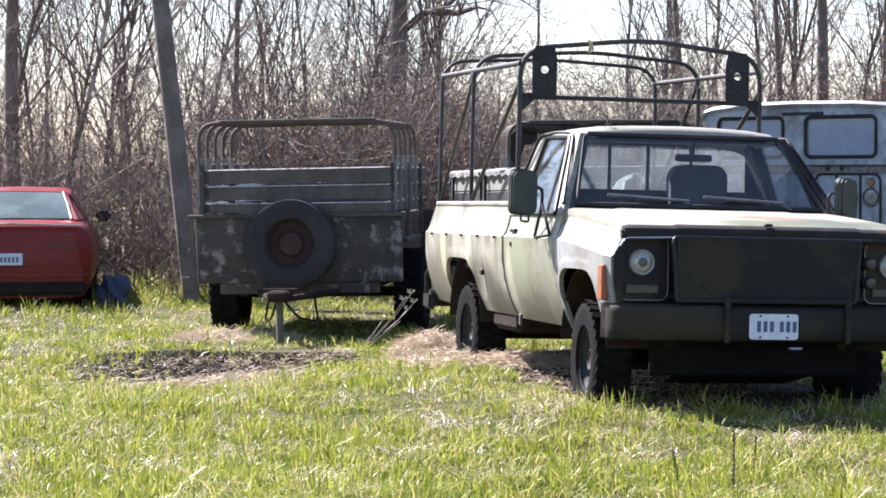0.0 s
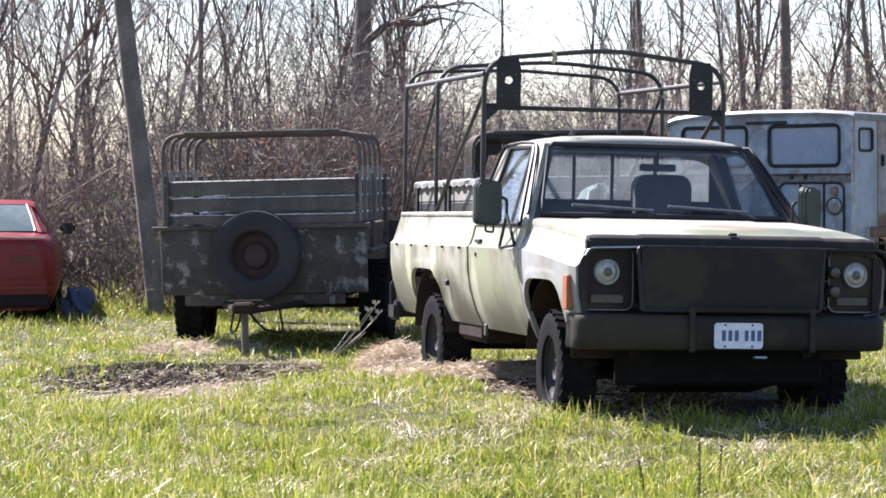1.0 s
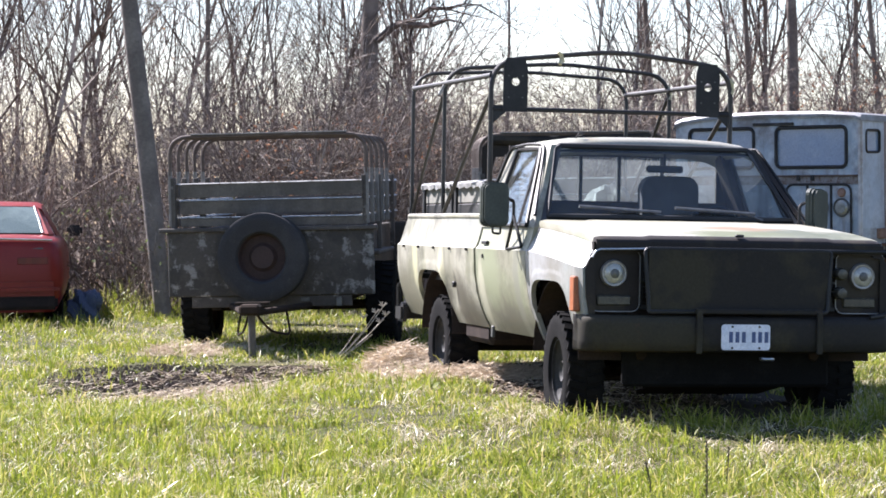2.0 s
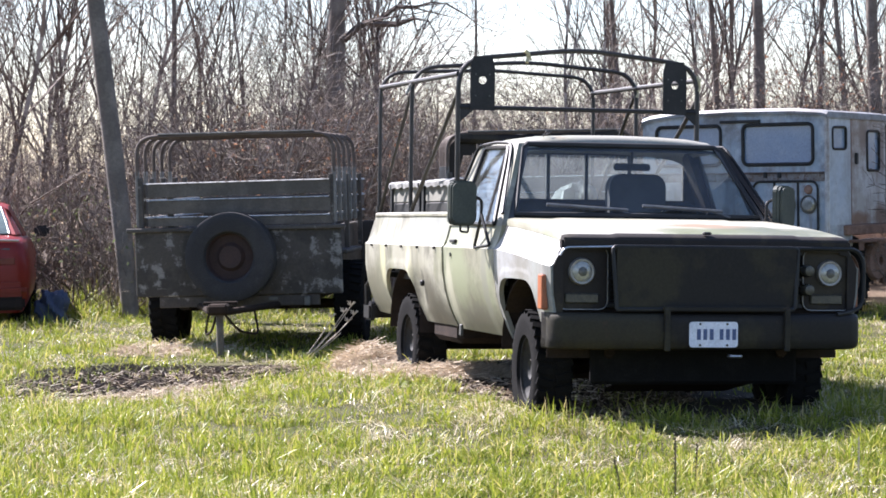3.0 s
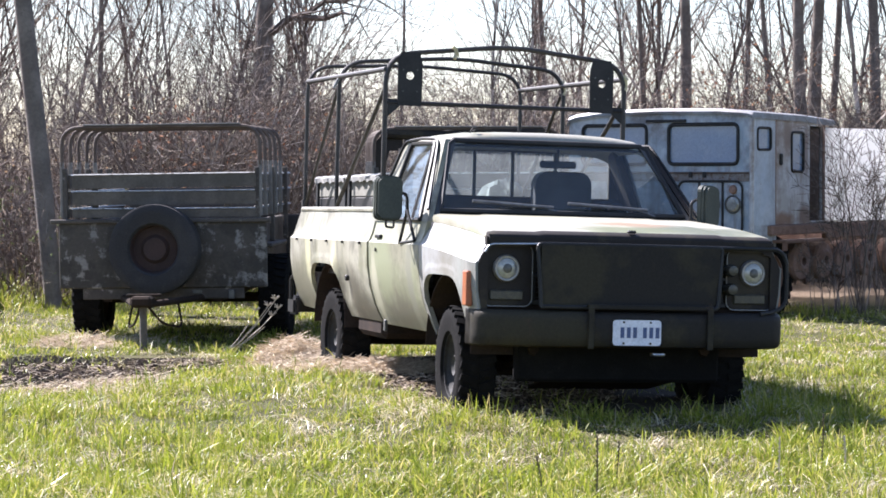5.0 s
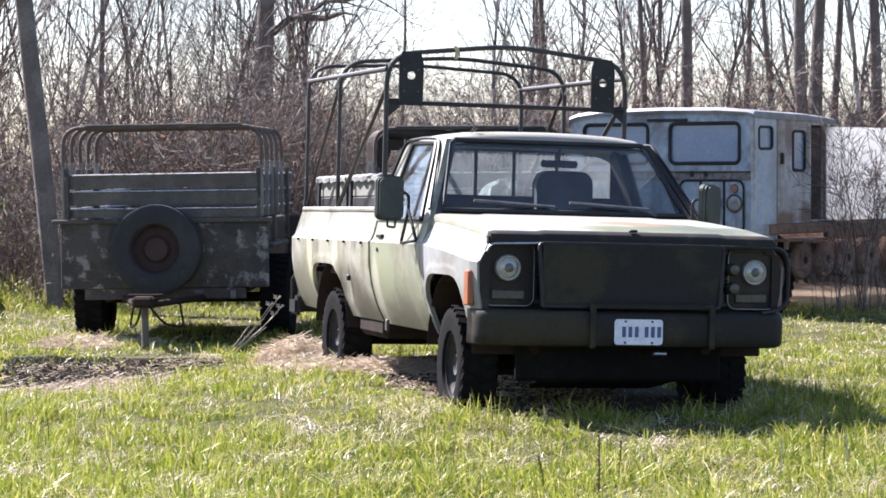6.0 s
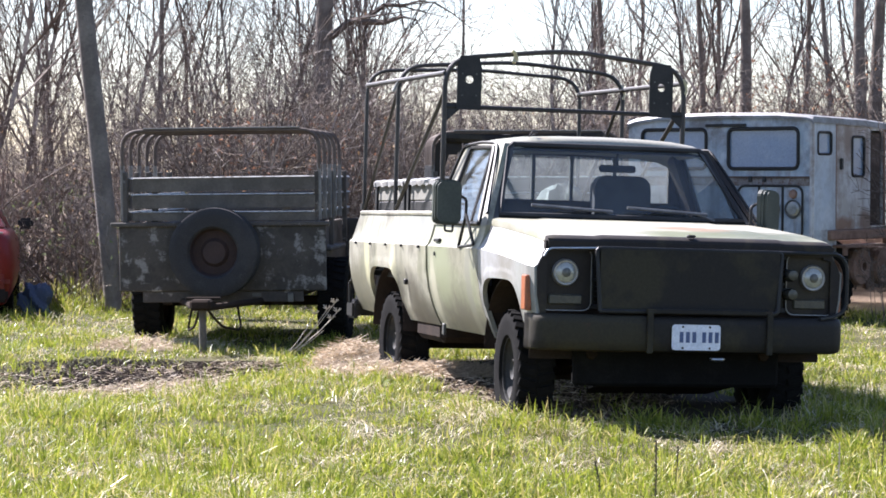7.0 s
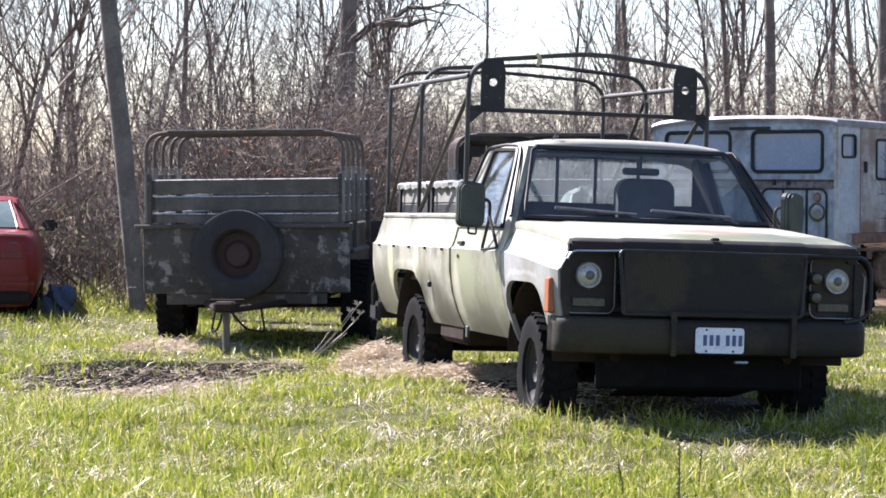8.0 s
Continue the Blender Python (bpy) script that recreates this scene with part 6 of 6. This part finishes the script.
def clods(rng, n, cx, cy, ax, ay, size):
    a, q = rng.uniform(0, 6.283, n), np.sqrt(rng.random(n))
    x, y = cx + q * np.cos(a) * ax * (1 + 0.15 * np.sin(5 * a)), cy + q * np.sin(a) * ay * (1 + 0.2 * np.sin(3 * a + 1))
    s = size * rng.uniform(0.35, 1.3, n) * (1 - 0.5 * q)
    z = rise_array(x, y) + s * 0.25
    dirs = np.array([[1, 0, 0], [-0.5, 0.87, 0], [-0.5, -0.87, 0], [0, 0, 0.8], [0, 0, -0.6]])
    v = np.stack([x, y, z], 1)[:, None, :] + dirs[None] * s[:, None, None] * rng.uniform(0.6, 1.3, (n, 5, 1))
    f = np.array([[0, 1, 3], [1, 2, 3], [2, 0, 3], [1, 0, 4], [2, 1, 4], [0, 2, 4]])
    return v.reshape(-1, 3), (np.arange(n)[:, None, None] * 5 + f[None]).reshape(-1, 3)


tagged(new("soil_clods", mesh_of("soil_clods", *clods(rgs, 14000, -2.82, 18.5, 1.15, 1.75, 0.017), [SOIL])), "bare patch of dark crumbled soil in the grass", "soil", kind="stuff")
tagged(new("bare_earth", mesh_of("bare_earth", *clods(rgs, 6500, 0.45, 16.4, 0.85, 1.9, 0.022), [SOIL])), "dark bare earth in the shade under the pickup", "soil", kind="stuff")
litter_rows = np.concatenate([strewn(rgs, 700, 0.3, 16.6, 0.7, 1.2, 0.08, 0.002, 0.02), strewn(rgs, 1400, -2.5, 18.0, 1.5, 1.6, 0.07, 0.0022, 0.02), strewn(rgs, 2200, -2.35, 17.0, 1.0, 0.6, 0.08, 0.0022, 0.02), strewn(rgs, 1500, -3.15, 21.3, 0.45, 0.5, 0.12, 0.0026, 0.06)])
tagged(new("dry_litter", mesh_of("dry_litter", *tubes(litter_rows), [STRAW])), "dry stems strewn over the bare soil", "straw", kind="stuff")

# ---- grass ----
def lumps(x, y, size, seed):
    """Smooth uneven patches of about the given size, from 0 to 1."""
    table = np.random.default_rng(seed).random((256, 256))
    u, v = x / size + 1000, y / size + 1000
    i, j = np.floor(u).astype(int), np.floor(v).astype(int)
    a, b = u - i, v - j
    a, b = a * a * (3 - 2 * a), b * b * (3 - 2 * b)
    at = lambda p, q: table[(i + p) % 256, (j + q) % 256]
    return (at(0, 0) * (1 - a) + at(1, 0) * a) * (1 - b) + (at(0, 1) * (1 - a) + at(1, 1) * a) * b


def blades(rng, x, y, height, width, lean, way, mats, name):
    """Arched blades: each a strip of three lengths that tapers to a tip."""
    n = len(x)
    a = rng.uniform(0, 6.283, n)
    root = np.stack([x, y, rise_array(x, y) - 0.008], 1)
    across = np.stack([np.cos(a), np.sin(a), np.zeros(n)], 1) * (width / 2)[:, None]
    bend = np.stack([np.cos(way), np.sin(way), np.zeros(n)], 1)
    droop = np.clip(0.12 + 0.40 * lean, 0, 0.92)
    points = []
    for s, w in ((0.0, 1.0), (0.38, 0.95), (0.72, 0.7)):
        c = root + bend * (height * lean * s ** 1.6)[:, None]
        c[:, 2] += height * (s - droop * s * s)
        points += [c - across * w, c + across * w]
    tip = root + bend * (height * lean)[:, None]
    tip[:, 2] += height * (1 - droop)
    v = np.stack(points + [tip], 1).reshape(-1, 3)
    k = np.arange(n)[:, None] * 7
    f = np.concatenate([k + [[0, 1, 3]], k + [[0, 3, 2]], k + [[2, 3, 5]], k + [[2, 5, 4]], k + [[4, 5, 6]]], 1).reshape(-1, 3)
    return mesh_of(name, v, f, mats)


def bare_spots(rng, x, y):
    """Where hardly anything grows: the soil patch, the straw heap, under the pickup and the pale truck."""
    n = len(x)
    soil = (((x + 2.82) / 1.12) ** 2 + ((y - 18.45) / 1.7) ** 2) < 1.0 + 0.3 * np.sin(x * 7) * np.cos(y * 6)
    heap = (((x + 0.65) / 0.75) ** 2 + ((y - 18.1) / 0.75) ** 2) < 1.0
    fx, fy = (x - 0.925) * 0.264 - (y - 15.168) * 0.964, (x - 0.925) * 0.964 + (y - 15.168) * 0.264
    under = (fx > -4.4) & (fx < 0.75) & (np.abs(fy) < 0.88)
    chance = rng.random(n)
    return (soil & (chance > 0.05)) | (heap & (chance > 0.15)) | (under & (chance > 0.05)) | ((x > 2.3) & (y > 26.4))


rng = np.random.default_rng(11)
for name, tufts, each, mat, dry, label in (("grass", 12500, 15, GRASS, False, "bright yellow-green spring grass in uneven tufts"), ("dry_grass", 6800, 11, DRY, True, "bleached dry grass lying in mats among the green")):
    # tuft roots, thinned by slow and quick unevenness of the field
    ty = 10.6 + 19.6 * rng.random(tufts) ** 1.35
    tx = rng.uniform(-0.265, 0.225, tufts) * ty
    slow, quick = lumps(tx, ty, 0.9, 1), lumps(tx, ty, 0.22, 2)
    mat_of_straw = lumps(tx, ty * 0.6, 0.30, 3) + 0.35 * lumps(tx, ty, 1.3, 4) + np.clip((13.0 - ty) / 12, 0, 0.2)
    stays = (mat_of_straw > 0.62) if dry else ((0.4 * slow + 0.6 * quick > 0.26) & ((mat_of_straw < 0.86) | (rng.random(tufts) < 0.4)))
    tx, ty, vigour = tx[stays], ty[stays], (0.45 * slow + 0.55 * quick)[stays]
    count = rng.poisson(each * (1.0 if dry else 0.5 + 1.0 * vigour) * np.where(ty > 22, 0.7, 1.0))
    own = np.repeat(np.arange(len(tx)), count)
    n = len(own)
    spread = 0.055 if dry else 0.042
    dx, dy = rng.normal(0, spread, n), rng.normal(0, spread, n)
    x, y = tx[own] + dx, ty[own] + dy
    lay = rng.uniform(0, 6.283, len(tx))[own]
    way = np.where(rng.random(n) < (0.75 if dry else 0.35), lay + rng.normal(0, 0.5, n), np.arctan2(dy, dx) + rng.normal(0, 0.6, n))
    tall = rng.gamma(9, 1 / 9, len(tx))[own]
    size = (0.050 + 0.060 * rng.random(n)) * tall * (0.40 + 1.25 * vigour[own])
    lean = np.abs(rng.normal(1.5, 0.5, n)) if dry else np.abs(rng.normal(0.55, 0.35, n))
    if not dry:
        # an even short sward between the tufts
        m = 66000
        sy = 10.6 + 19.6 * rng.random(m) ** 1.35
        sx = rng.uniform(-0.265, 0.225, m) * sy
        keep = rng.random(m) < 0.35 + 0.65 * lumps(sx, sy, 0.4, 5)
        sx, sy = sx[keep], sy[keep]
        x, y = np.concatenate([x, sx]), np.concatenate([y, sy])
        size = np.concatenate([size, 0.022 + 0.032 * rng.random(len(sx))])
        lean = np.concatenate([lean, np.abs(rng.normal(0.7, 0.4, len(sx)))])
        way = np.concatenate([way, rng.uniform(0, 6.283, len(sx))])
    keep = ~bare_spots(rng, x, y)
    x, y, size, lean, way = x[keep], y[keep], size[keep], lean[keep], way[keep]
    n = len(x)
    size *= 1 + np.clip((y - 26.0) / 3, 0, 1) * 1.2 + ((y > 24.3) & (x < -4.4)) * 0.4
    ahead, aside = (x - 0.925) * 0.264 - (y - 15.168) * 0.964, (x - 0.925) * 0.964 + (y - 15.168) * 0.264
    size *= 1 + 0.55 * ((ahead > -0.15) & (ahead < 1.2) & (aside > -1.6) & (aside < 1.1))
    width = np.where(y > 17, 0.0098, 0.0078) * rng.uniform(0.6, 1.25, n) * (0.72 if dry else 0.92)
    tagged(new(name, blades(rng, x, y, size, width, lean, way, [mat], name)), label, "grass", kind="stuff")
